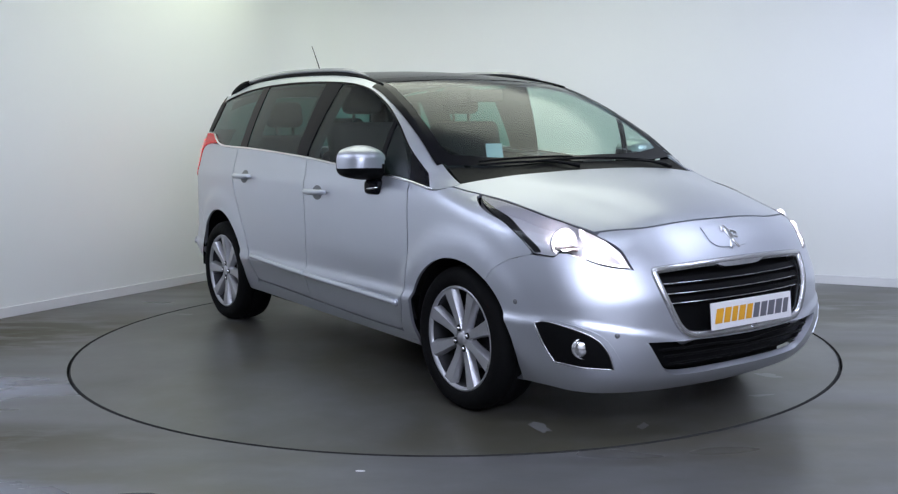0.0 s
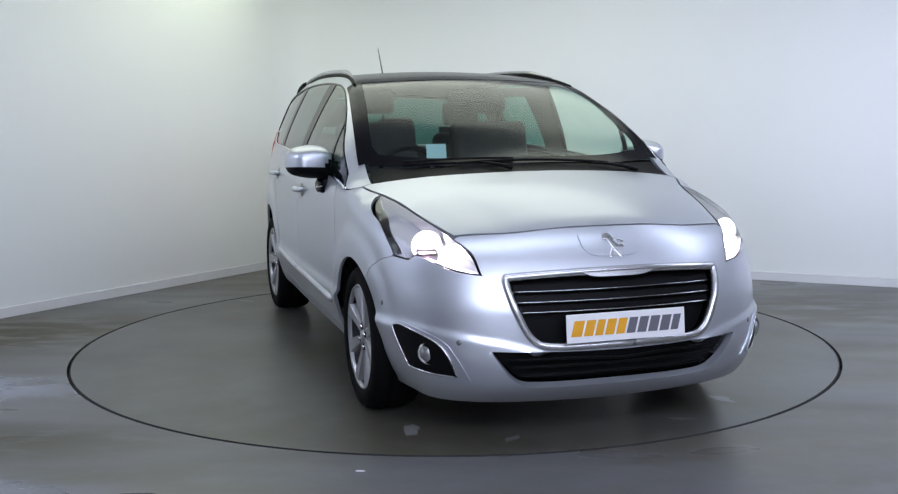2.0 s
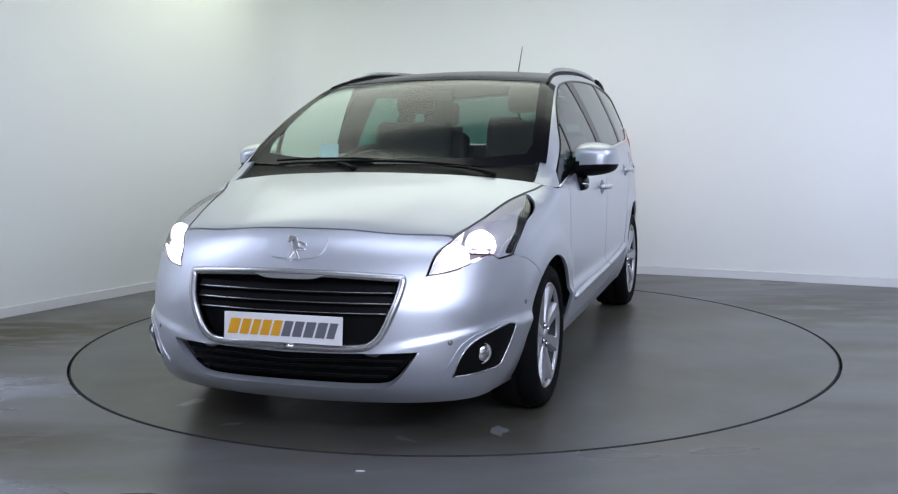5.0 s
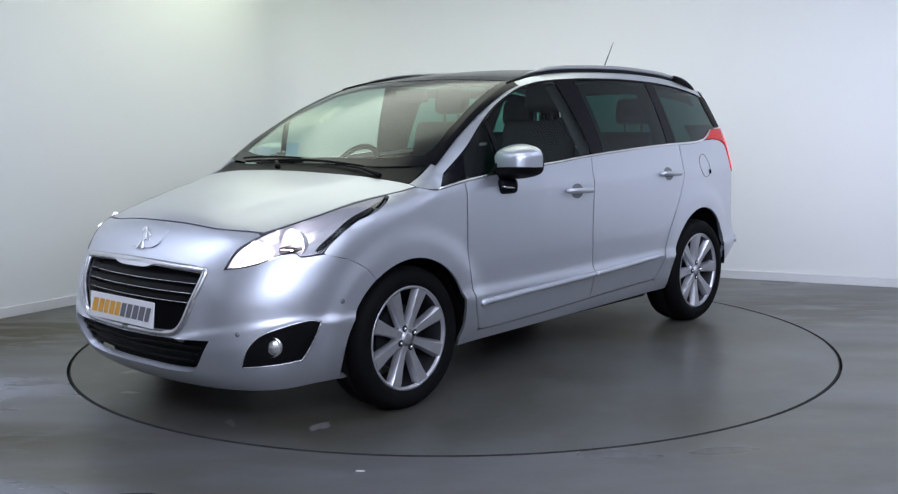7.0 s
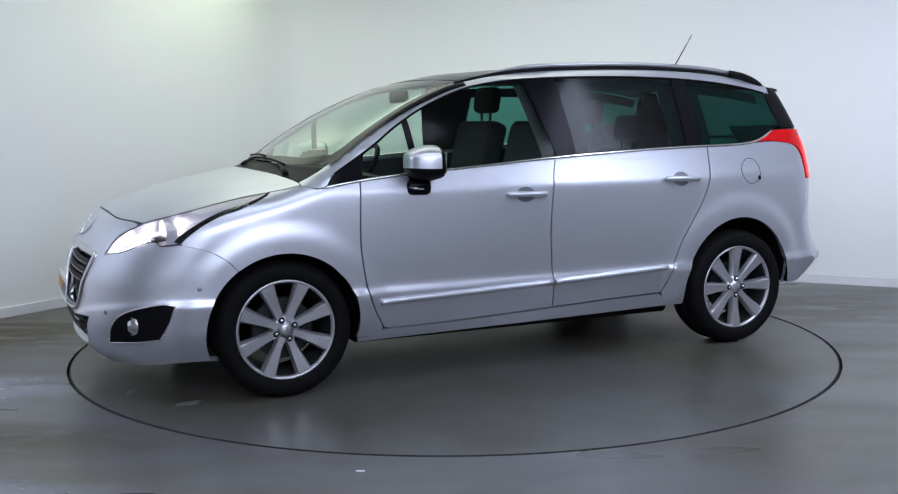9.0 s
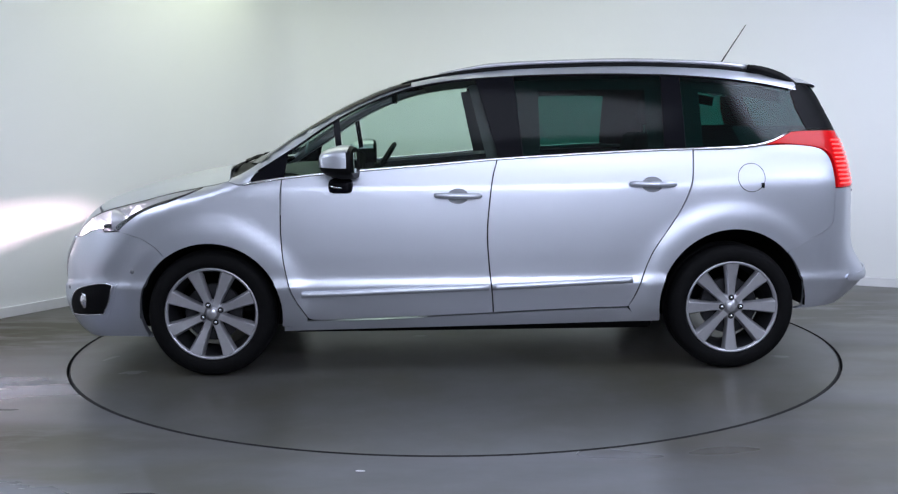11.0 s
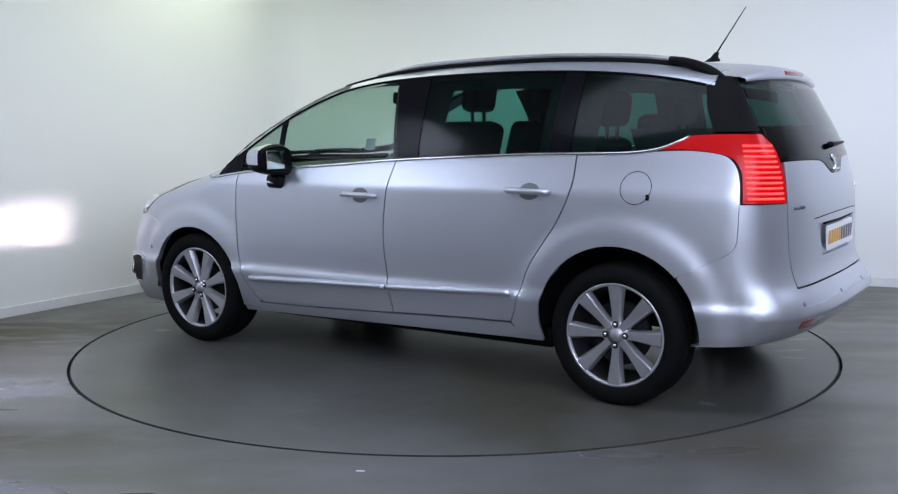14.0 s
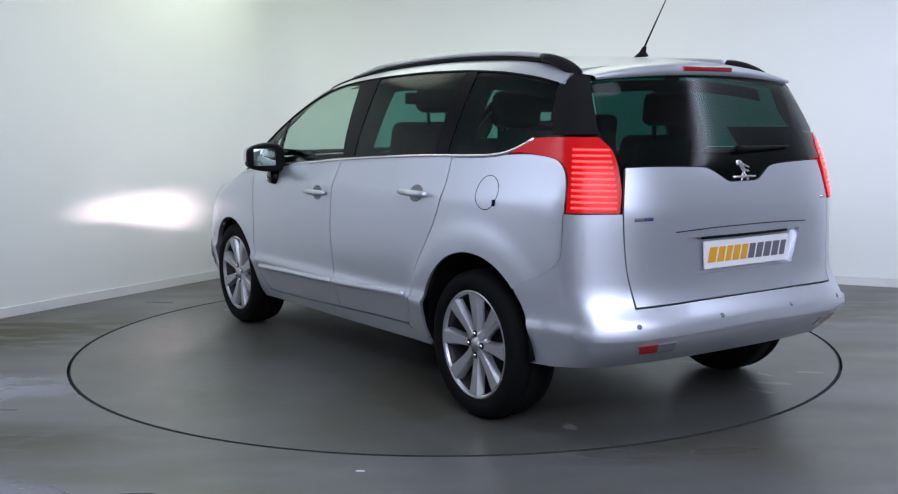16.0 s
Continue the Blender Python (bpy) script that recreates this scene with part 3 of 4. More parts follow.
bonnet = mirrored(curve([(2.082, 0.0), (2.076, 0.15), (2.054, 0.40), (1.975, 0.618, 1), (1.86, 0.653), (1.741, 0.684), (1.62, 0.709), (1.508, 0.732), (1.40, 0.764), (1.33, 0.794), (1.262, 0.822, 1), (1.260, 0.785, 1), (1.315, 0.45), (1.345, 0.25), (1.36, 0.0)], False))
part("bonnet", sheet(bonnet, by_top, (0.04, 0.025), 0.0, 0.02), PAINT, car)
cowl = mirrored(curve([(1.352, 0.0), (1.337, 0.25), (1.307, 0.45), (1.250, 0.772, 1), (1.13, 0.758, 1), (1.205, 0.45), (1.235, 0.0)], False))
part("cowl", sheet(cowl, by_top, (0.05, 0.08), -0.004, 0.02), BLACK, car, "matt black plastic scuttle")
screen = mirrored(curve([(1.231, 0.0), (1.201, 0.45), (1.116, 0.768, 1)], False).tolist() + [(x, float(roof_edge_of(x)) - 0.006) for x in np.linspace(1.06, 0.31, 14)] + [(0.34, 0.40), (0.358, 0.0)])
windscreen = part("windscreen", sheet(screen, by_top, (0.06, 0.08), -0.002, 0.0), SCREEN_GLASS, car, "clear windscreen glass")
edge = [(x, float(roof_edge_of(x)) - 0.006) for x in np.linspace(1.10, 0.31, 16)]
frit = np.array(edge + [(x, y - 0.045 - 0.02 * (x > 1.0)) for x, y in edge[::-1]])
front_edge = curve([(1.230, 0.0), (1.200, 0.45), (1.116, 0.760)], False)
low_frit = mirrored(front_edge.tolist() + [(u - 0.055 - 0.02 * v, v * 0.97) for u, v in front_edge[::-1].tolist()])
part("screen_border", sheet(low_frit, by_top, (0.06, 0.08), 0.0006, 0.0), GLOSS_BLACK, windscreen, "black glass border")
for k in (False, True):
    part("screen_border", sheet(frit, by_top, (0.06, 0.08), 0.0005, 0.0, k), GLOSS_BLACK, windscreen, "black glass border")
seal = np.array(edge + [(x, y + 0.036) for x, y in edge[::-1]])
for k in (False, True):
    part("screen_seal", sheet(seal, by_top, (0.06, 0.02), 0.0015, 0.0, k), GLOSS_BLACK, windscreen, "black edge seal")
band = mirrored([(0.354, 0.0), (0.336, 0.40)] + [(x, float(roof_edge_of(x)) - 0.006) for x in np.linspace(0.305, 0.20, 4)] + [(0.24, 0.40), (0.255, 0.0)])
part("roof_band", sheet(band, by_top, (0.05, 0.08), 0.0, 0.01), GLOSS_BLACK, car)
pano = mirrored([(0.251, 0.0), (0.236, 0.40)] + [(x, float(roof_edge_of(x)) - 0.006) for x in np.linspace(0.195, -1.25, 20)] + [(-1.25, 0.0)])
part("glass_roof", sheet(pano, by_top, (0.08, 0.08), 0.0, 0.01), GLOSS_BLACK, car, "black panoramic roof glass")
back = mirrored([(-1.254, 0.0)] + [(x, float(roof_edge_of(x)) - 0.006) for x in np.linspace(-1.254, -1.72, 8)] + [(-1.75, 0.3), (-1.76, 0.0)])
part("roof", sheet(back, by_top, (0.06, 0.08), 0.0, 0.01), PAINT, car)

# roof rails: a dark foot with a bright bar on top
for s in (1, -1):
    rx = np.linspace(0.36, -1.56, 40)
    base = by_top(rx, roof_edge_of(rx) - 0.012)
    lift = 0.022 * np.minimum(1, np.minimum((0.37 - rx) / 0.45, 1.0))
    bm = bmesh.new()
    tube(bm, [(x, s * y, z + 0.25 * h) for (x, y, z), h in zip(base, lift)], [0.008 + 0.25 * h for h in lift], 10, 0.9)
    part("rail_foot", bm, BLACK, car, "black rail base")
    bm = bmesh.new()
    tube(bm, [(x, s * (y - 0.004), z + 0.006 + h) for (x, y, z), h in zip(base[4:-1], lift[4:-1])], [0.004 + 0.012 * min(1, k / 5) for k in range(35)], 10, 0.8)
    part("roof_rail", bm, ALLOY, car, "satin silver rail")
    bm = bmesh.new()
    ex = np.linspace(-1.50, -1.75, 8)
    e = by_top(ex, roof_edge_of(ex) + 0.0)
    tube(bm, [(x, s * (y + 0.002 * k), z + 0.027 - 0.0011 * k * k) for k, (x, y, z) in enumerate(e)], [0.020, 0.024, 0.028, 0.031, 0.033, 0.034, 0.032, 0.024], 12, 0.8)
    part("rail_end", bm, BLACK, car, "black rail end")
dp = poly([(41.3, 1.262), (42.8, 1.40), (43.8, 1.500)], [(48, 1.505), (52.6, 1.46), (53.4, 1.37), (52.5, 1.262), (46, 1.262)])
both("rear_corner_pillar", dp, by_tail, (4, 0.05), BLACK, car, 0.001, 0.012)

# tailgate
def half_turn(half):
    h = [tuple(p) for p in half]
    return np.array(h + [(-u, v) for u, v in h[::-1] if abs(u) > 1e-6], float)


gate = half_turn(curve([(0, 0.594, 1), (16, 0.592), (33.2, 0.582, 1), (35.2, 0.735), (35.9, 0.94), (35.3, 1.128, 1), (27.0, 1.129), (14.5, 1.122), (11.0, 1.108), (6.0, 1.063), (4.5, 1.058, 1), (0, 1.058, 1)], False))
recess = [(-17.6, 0.692), (17.6, 0.692), (20.6, 0.842), (-20.6, 0.842)]
part("tailgate", sheet(gate, by_tail, (2, 0.025), 0.0, 0.022, hole=recess), PAINT, car)
rear_glass = half_turn(curve([(0, 1.062, 1), (4.3, 1.062, 1), (5.8, 1.067), (10.9, 1.112), (14.5, 1.126), (27.0, 1.133), (36.6, 1.137, 1), (38.2, 1.20), (40.8, 1.262), (42.4, 1.40), (43.4, 1.498, 1), (25, 1.525), (0, 1.532, 1)], False))
part("rear_screen", sheet(rear_glass, by_tail, (3, 0.05), 0.003, 0.006), REAR_GLASS, car, "dark tinted rear glass")
tailgate = bpy.data.objects["tailgate"]
line = curve([(23.5, 0.868), (12, 0.876), (0, 0.878), (-12, 0.876), (-23.5, 0.868)], False, 8)
part("pressed_line", strip(line, by_tail, 0.0022, 0.0), GAP, tailgate)
part("plate_recess", sheet(np.array([(1.04 * u, 0.767 + 1.12 * (v - 0.767)) for u, v in recess]), by_tail, (3, 0.04), -0.020, 0.0), PAINT, tailgate)
part("plate_shelf", strip(np.array([(a, 0.838) for a in np.linspace(-15.5, 15.5, 16)]), by_tail, 0.008, -0.006), BLACK, tailgate, "dark plate light shelf")
for a0, a1, z, mat, words in ((31.6, 33.6, 0.925, GREY_PRINT, "small dark badge"), (29.4, 31.4, 0.926, BLUE_PRINT, "small blue badge"), (-33.8, -31.5, 0.965, CHROME, "small chrome badge")):
    part("badge", strip(np.array([(a, z) for a in np.linspace(a0, a1, 6)]), by_tail, 0.007, 0.0), mat, tailgate, words)
part("badge", strip(np.array([(a, 1.075) for a in np.linspace(-4.2, 4.2, 6)]), by_tail, 0.006, 0.006), CHROME, tailgate, "small chrome badge")
bm = bmesh.new()
rows = []
for x, z, drop, w in ((-1.60, 1.591, 0.060, 0.560), (-1.70, 1.583, 0.060, 0.575), (-1.80, 1.570, 0.060, 0.590), (-1.872, 1.556, 0.056, 0.600), (-1.898, 1.538, 0.046, 0.600), (-1.900, 1.506, 0.026, 0.598), (-1.82, 1.500, 0.026, 0.590)):
    rows.append([bm.verts.new((x - 0.012 + 0.050 * y * y, y * w, z - drop * y * y)) for y in np.linspace(-1, 1, 29)])
for p, q in zip(rows, rows[1:]):
    for k in range(28):
        bm.faces.new((p[k], p[k + 1], q[k + 1], q[k]))
part("spoiler", bm, PAINT, car)
bm = bmesh.new()
box(bm, (-1.904, 0, 1.531), (0.022, 0.30, 0.020), 0.005)
part("brake_light", bm, RED_DULL, car, "red high-level brake light")

# tail lamps with lit bars
lamp = curve([(66.5, 1.184, 1), (62.0, 1.216), (57.9, 1.242), (50, 1.249), (41.2, 1.247, 1), (37.9, 1.18), (36.5, 1.05), (36.9, 0.953, 1), (47.9, 0.955, 1), (47.6, 1.09), (50.2, 1.158), (59.0, 1.184)])
lamps = both("tail_lamp", lamp, by_tail, (2.5, 0.03), RED, car, 0.006, 0.02, "red tail lamp with lit horizontal bars")
for k in (False, True):
    for i in range(11):
        z = 0.972 + 0.0225 * i
        far = 46.8
        line = np.array([(a, z + 0.0004 * (a - 40)) for a in np.linspace(37.6 + max(0, z - 1.05) * 9, far, 10)])
        part("light_bar", strip(line, by_tail, 0.0042, 0.007, k), RED_GLOW, lamps[1 if k else 0])

# rear bumper
rb = half_turn(curve([(0, 0.348, 1), (22, 0.343), (40, 0.330), (53.5, 0.318), (58.0, 0.312, 1)], False).tolist()
               + to_tail([(ARCH_R[0] - ARCH_R[2] * math.cos(radians(t)), ARCH_R[1] + ARCH_R[2] * math.sin(radians(t))) for t in np.linspace(-6, 41, 8)], 0.2)
               + to_tail(TAIL_SEAM, 0.14) + curve([(47.7, 0.949, 1), (36.2, 0.949, 1), (36.1, 0.88), (35.45, 0.735), (33.5, 0.574, 1), (16, 0.585), (0, 0.588, 1)], False).tolist())
part("rear_bumper", sheet(rb, by_tail, (2, 0.02), 0.0, 0.02), PAINT, car)
ledge = half_turn(curve([(0, 0.520, 1), (24, 0.507), (44.0, 0.494), (45.6, 0.486), (45.9, 0.474), (45.4, 0.463), (44, 0.457), (24, 0.469), (0, 0.482, 1)], False))
part("bumper_strip", sheet(ledge, by_tail, (2, 0.012), 0.012, 0.018), PAINT, car)
reflector = curve([(28.9, 0.436, 1), (33.0, 0.432, 1), (32.6, 0.395, 1), (28.9, 0.397, 1)])
clear = curve([(24.5, 0.439, 1), (28.7, 0.436, 1), (28.7, 0.397, 1), (24.8, 0.399, 1)])
both("reversing_lamp", clear, by_tail, (3, 0.03), GREY_LENS, car, 0.004, 0.01, "clear reversing lamp")
both("reflector", reflector, by_tail, (3, 0.03), RED_DULL, car, 0.004, 0.01, "red rear reflector")

# front bumper with the openings for both grilles
AF = to_nose(arch(ARCH_F, 52, -22, 16), 0.14)
LIP = by_top(*curve([(2.082, 0.0), (2.076, 0.15), (2.054, 0.40), (1.985, 0.600)], False).T)
nose = ([(math.degrees(math.atan2(y, x - 1.2)), z - 0.005) for x, y, z in LIP.tolist()] + curve([(38.0, 0.842, 1), (35.3, 0.82), (32.7, 0.785), (30.4, 0.708, 1), (36.8, 0.725), (41.8, 0.757), (44.6, 0.773), (46.6, 0.772), (47.8, 0.757), (52.6, 0.764, 1)], False).tolist()
        + to_nose(WING_SEAM[::-1], 0.14) + AF + curve([(59.0, 0.197, 1), (50, 0.200), (30, 0.188), (0, 0.178, 1), (0, 0.258, 1), (18.8, 0.260), (23.6, 0.290), (28.2, 0.420, 1), (14, 0.409), (0, 0.405, 1),
                                                  (0, 0.424, 1), (16.5, 0.428), (20.5, 0.462), (23.8, 0.58), (26.0, 0.69), (25.4, 0.706), (12, 0.717), (0, 0.720, 1)], False).tolist())
both("front_bumper", np.array(nose), by_nose, (1.5, 0.012), PAINT, car, 0.0, 0.03)

upper = half_turn(curve([(0, 0.426, 1), (16.0, 0.430), (20.2, 0.464), (23.5, 0.58), (25.7, 0.688), (25.0, 0.703), (12, 0.714), (0, 0.717, 1)], False))
lower = half_turn(curve([(0, 0.259, 1), (18.7, 0.261), (23.4, 0.291), (27.9, 0.419, 1), (14, 0.408), (0, 0.404, 1)], False))
grille = part("grille", sheet(upper, by_nose, (3, 0.04), -0.055, 0.0), BLACK, car, "black grille with chrome surround")
intake = part("air_intake", sheet(lower, by_nose, (3, 0.04), -0.045, 0.0), BLACK, car, "black lower air intake")
ring = np.vstack([upper, upper[:2]])
part("surround", strip(ring, by_nose, 0.017, -0.004), SATIN, grille, "satin chrome surround")
for z, a in ((0.664, 23.8), (0.622, 23.1), (0.580, 22.2)):
    blade = np.array([(b, z + 0.013) for b in np.linspace(-a, a, 26)] + [(b, z - 0.013) for b in np.linspace(a, -a, 26)])
    part("slat", sheet(blade, by_nose, (3, 0.03), -0.020, 0.02), BLACK, grille)
    line = np.array([(b, z - 0.012) for b in np.linspace(-a, a, 26)])
    part("slat_edge", strip(line, by_nose, 0.0016, -0.017), CHROME, grille, "thin chrome edge")
for z, a in ((0.375, 25.0), (0.340, 23.7), (0.302, 22.0)):
    part("slat", strip(np.array([(b, z) for b in np.linspace(-a, a, 26)]), by_nose, 0.0055, -0.024), BLACK, intake)
bar = half_turn(curve([(0, 0.690, 1), (5.6, 0.692), (8.6, 0.706, 1), (9.4, 0.722, 1), (0, 0.726, 1)], False))
part("grille_bar", sheet(bar, by_nose, (2, 0.03), 0.010, 0.02), SATIN, grille, "pale satin centre bar")


def plate(parent_name, m, lamp=False):
    """A plate with a two-tone mark on it, as plain slanted blocks."""
    h = tagged(new(parent_name), "", "")
    h.parent = car
    h.matrix_basis = m
    bm = bmesh.new()
    box(bm, (0, 0, 0), (0.006, 0.525, 0.114), 0.002)
    finish("plate", bm, PLATE_WHITE, h, "white plate with orange and grey mark", False)
    widths = [0.052, 0.046, 0.040, 0.046, 0.044, 0.044, 0.046, 0.048, 0.048, 0.040]
    y = -0.5 * (sum(widths) + 0.003 * 9)
    for i, w in enumerate(widths):
        bm = bmesh.new()
        y1, y0 = y, y + w
        y = y0 + 0.003
        hz = 0.031
        lean = 0.009
        def bar(a, b, c, d):
            vs = [bm.verts.new((0.0045, q + lean * (r / hz), r)) for q, r in (a, b, c, d)]
            bm.faces.new(vs)
        bar((y0 - 0.003, -hz), (y1 + 0.003, -hz), (y1 + 0.003, hz), (y0 - 0.003, hz))
        finish("mark", bm, ORANGE if i < 5 else GREY_PRINT, h, "", False)
    return h


front_plate = plate("front_plate", pose(2.302, 0, 0.502, 0, -6, 0))
rear_plate = plate("rear_plate", pose(-2.149, 0, 0.765, 0, -3, 180))

# head lamps
LAMP_TOP = [(math.degrees(math.atan2(y, x - 1.2)), z - 0.0035) for x, y, z in EDGE[5::-1].tolist()]
lens = curve([(*LAMP_TOP[0], 1), *LAMP_TOP[1:-1], (38.6, 0.846), (33.4, 0.786), (31.0, 0.713, 1), (36.8, 0.730), (41.8, 0.762), (44.8, 0.778), (46.4, 0.778), (47.6, 0.762), (52.4, 0.770, 1), (55.6, 0.822), (60.9, 0.884)])
for k in (False, True):
    s = -1 if k else 1
    hl = part("head_lamp", sheet(lens, by_nose, (2.5, 0.03), -0.065, -0.062, k), REFLECTOR, car, "lit head lamp under a clear lens")
    cl = part("lens", sheet(lens, by_nose, (2.5, 0.03), 0.0, 0.008, k), LENS, hl, "clear plastic lens")
    cl.visible_shadow = False
    for deg, lz, r0, sink in ((45.5, 0.842, 0.064, 0.044), (37.8, 0.786, 0.060, 0.036)):
        c = by_nose(np.array([deg]), np.array([lz]))
        lx, ly, lz = (c - outward(c) * sink)[0].tolist()
        at = Matrix.Translation((lx, s * ly, lz)) @ pose(0, 0, 0, 0, 4, -90 + 6 * s)
        bm = bmesh.new()
        lathe(bm, [(r0, 0.0), (r0 * 0.96, -0.006), (r0 * 0.85, -0.03), (r0 * 0.62, -0.055), (r0 * 0.40, -0.066)], 28, at)
        part("lamp_bowl", bm, REFLECTOR, hl, "bright reflector bowl")
        bm = bmesh.new()
        lathe(bm, [(r0 * 0.62, -0.050), (r0 * 0.56, -0.036), (r0 * 0.30, -0.028), (0.001, -0.026)], 28, at)
        part("bulb", bm, BULB, hl, "glowing white lamp")
    # the dipped beam leaves through a flat slot
    at = Matrix.Translation((1.942, s * 0.720, 0.783)) @ pose(0, 0, 0, 0, 8.6, 8 * s)
    bm = bmesh.new()
    for ly in (-0.038, 0.038):
        box(bm, (-0.03, ly, 0), (0.06, 0.003, 0.016), 0, None)
    for lz in (-0.0070, 0.0070):
        box(bm, (-0.03, 0, lz), (0.06, 0.076, 0.003), 0, None)
    box(bm, (-0.060, 0, 0), (0.003, 0.080, 0.018), 0, None)
    bmesh.ops.transform(bm, matrix=at, verts=bm.verts)
    part("beam_slot", bm, DARK_METAL, hl)
    bm = bmesh.new()
    bm.faces.new([bm.verts.new((-0.055, y, z)) for y, z in ((-0.024, -0.0052), (0.024, -0.0052), (0.024, 0.0052), (-0.024, 0.0052))])
    bmesh.ops.transform(bm, matrix=at, verts=bm.verts)
    part("burner", bm, BEAM, hl)
    brow = curve([(LAMP_TOP[0][0] - 0.5, LAMP_TOP[0][1] - 0.004, 1), (66, 0.922), (60.5, 0.880), (55.2, 0.820), (52.2, 0.773, 1), (51.0, 0.785), (54.0, 0.834), (59.7, 0.901), (66.4, 0.941)])
    part("lamp_bezel", sheet(brow, by_nose, (2.5, 0.03), -0.004, 0.01, k), GLOSS_BLACK, hl, "black lamp bezel")
    part("lens_rim", strip(np.vstack([lens, lens[:1]]), by_nose, 0.002, -0.001, k), GLOSS_BLACK, hl, "thin black lens rim")
    drl = np.array([(a, 0.722 + 0.0042 * (a - 32)) for a in np.linspace(32.3, 43.5, 12)])
    part("light_strip", strip(drl, by_nose, 0.005, -0.012, k), WHITE_GLOW, hl)

# fog lamps
fog = curve([(52.6, 0.492, 1), (49.0, 0.508), (42.5, 0.486), (37.6, 0.450), (34.8, 0.386), (32.4, 0.296, 1), (40, 0.302), (48.0, 0.316, 1), (50.6, 0.40)])
inner_fog = curve([(51.6, 0.484, 1), (48.6, 0.494), (43.0, 0.474), (38.8, 0.440), (36.3, 0.384), (35.0, 0.312, 1), (41, 0.317), (47.2, 0.328, 1), (49.6, 0.40)])
for k in (False, True):
    fl = part("fog_surround", sheet(fog, by_nose, (3, 0.04), 0.004, 0.01, k), PAINT, car, "fog lamp recess with silver surround")
    part("fog_recess", sheet(inner_fog, by_nose, (3, 0.04), 0.006, 0.004, k), BLACK, fl, "black fog lamp recess")
    part("fog_trim", strip(np.vstack([inner_fog, inner_fog[:1]]), by_nose, 0.0035, 0.006, k), SATIN, fl)
    c = by_nose(np.array([41.1]), np.array([0.396]))[0]
    d = Vector((0.90, 0.43, 0))
    c = c - np.array([0.014, 0.007, 0])
    mm = Matrix.Translation((c[0], -c[1] if k else c[1], c[2])) @ Vector((d.x, -d.y if k else d.y, 0)).to_track_quat("Y", "Z").to_matrix().to_4x4()
    bm = bmesh.new()
    lathe(bm, [(0.001, 0.024), (0.020, 0.022), (0.034, 0.014), (0.040, 0.006), (0.044, 0.016), (0.047, 0.0)], 24, mm)
    part("fog_lamp", bm, CHROME, fl, "round chrome fog lamp")

# parking sensors
def stud(deg, z, how, front):
    q = how(np.array([abs(deg)]), np.array([z]))
    g = outward(q)[0]
    q = q[0]
    if deg < 0:
        q[1], g[1] = -q[1], -g[1]
    bm = bmesh.new()
    lathe(bm, [(0.001, 0.0025), (0.008, 0.002), (0.0095, 0.0), (0.011, 0.0005), (0.0115, -0.002)], 14, Matrix.Translation(q) @ Vector(g).to_track_quat("Y", "Z").to_matrix().to_4x4())
    part("parking_sensor", bm, CUP, car)


for d, z in ((34.5, 0.452), (-34.5, 0.452), (57, 0.56), (-57, 0.56)):
    stud(d, z, by_nose, True)
for d, z in ((33, 0.512), (-33, 0.512), (12, 0.524), (-12, 0.524)):
    stud(d, z, by_tail, False)

# emblems as plain shapes
def emblem(x, z, size, tilt):
    bm = bmesh.new()
    for (y0, z0, w, h, r) in ((0.0, 0.012, 0.030, 0.062, 25), (-0.022, 0.038, 0.034, 0.030, 0), (0.028, 0.020, 0.050, 0.012, -20), (0.026, -0.004, 0.046, 0.012, -10), (-0.012, -0.038, 0.014, 0.045, -25), (0.018, -0.036, 0.014, 0.050, 30)):
        box(bm, (0, y0 * size, z0 * size), (0.010, w * size, h * size), 0.0035, pose(0, 0, 0, r, 0, 0))
    ob = part("emblem", bm, CHROME, car, "chrome emblem")
    ob.matrix_basis = pose(x, 0, z, 0, tilt, 0 if x > 0 else 180)
    return ob


badge_panel = half_turn(curve([(0, 0.768, 1), (5.0, 0.772), (7.6, 0.800), (8.4, 0.850, 1), (0, 0.853, 1)], False))
part("badge_panel", sheet(badge_panel, by_nose, (2, 0.02), 0.006, 0.009), PAINT, car)
emblem(2.170, 0.812, 1.0, -32)
emblem(-2.112, 1.105, 0.8, -14)

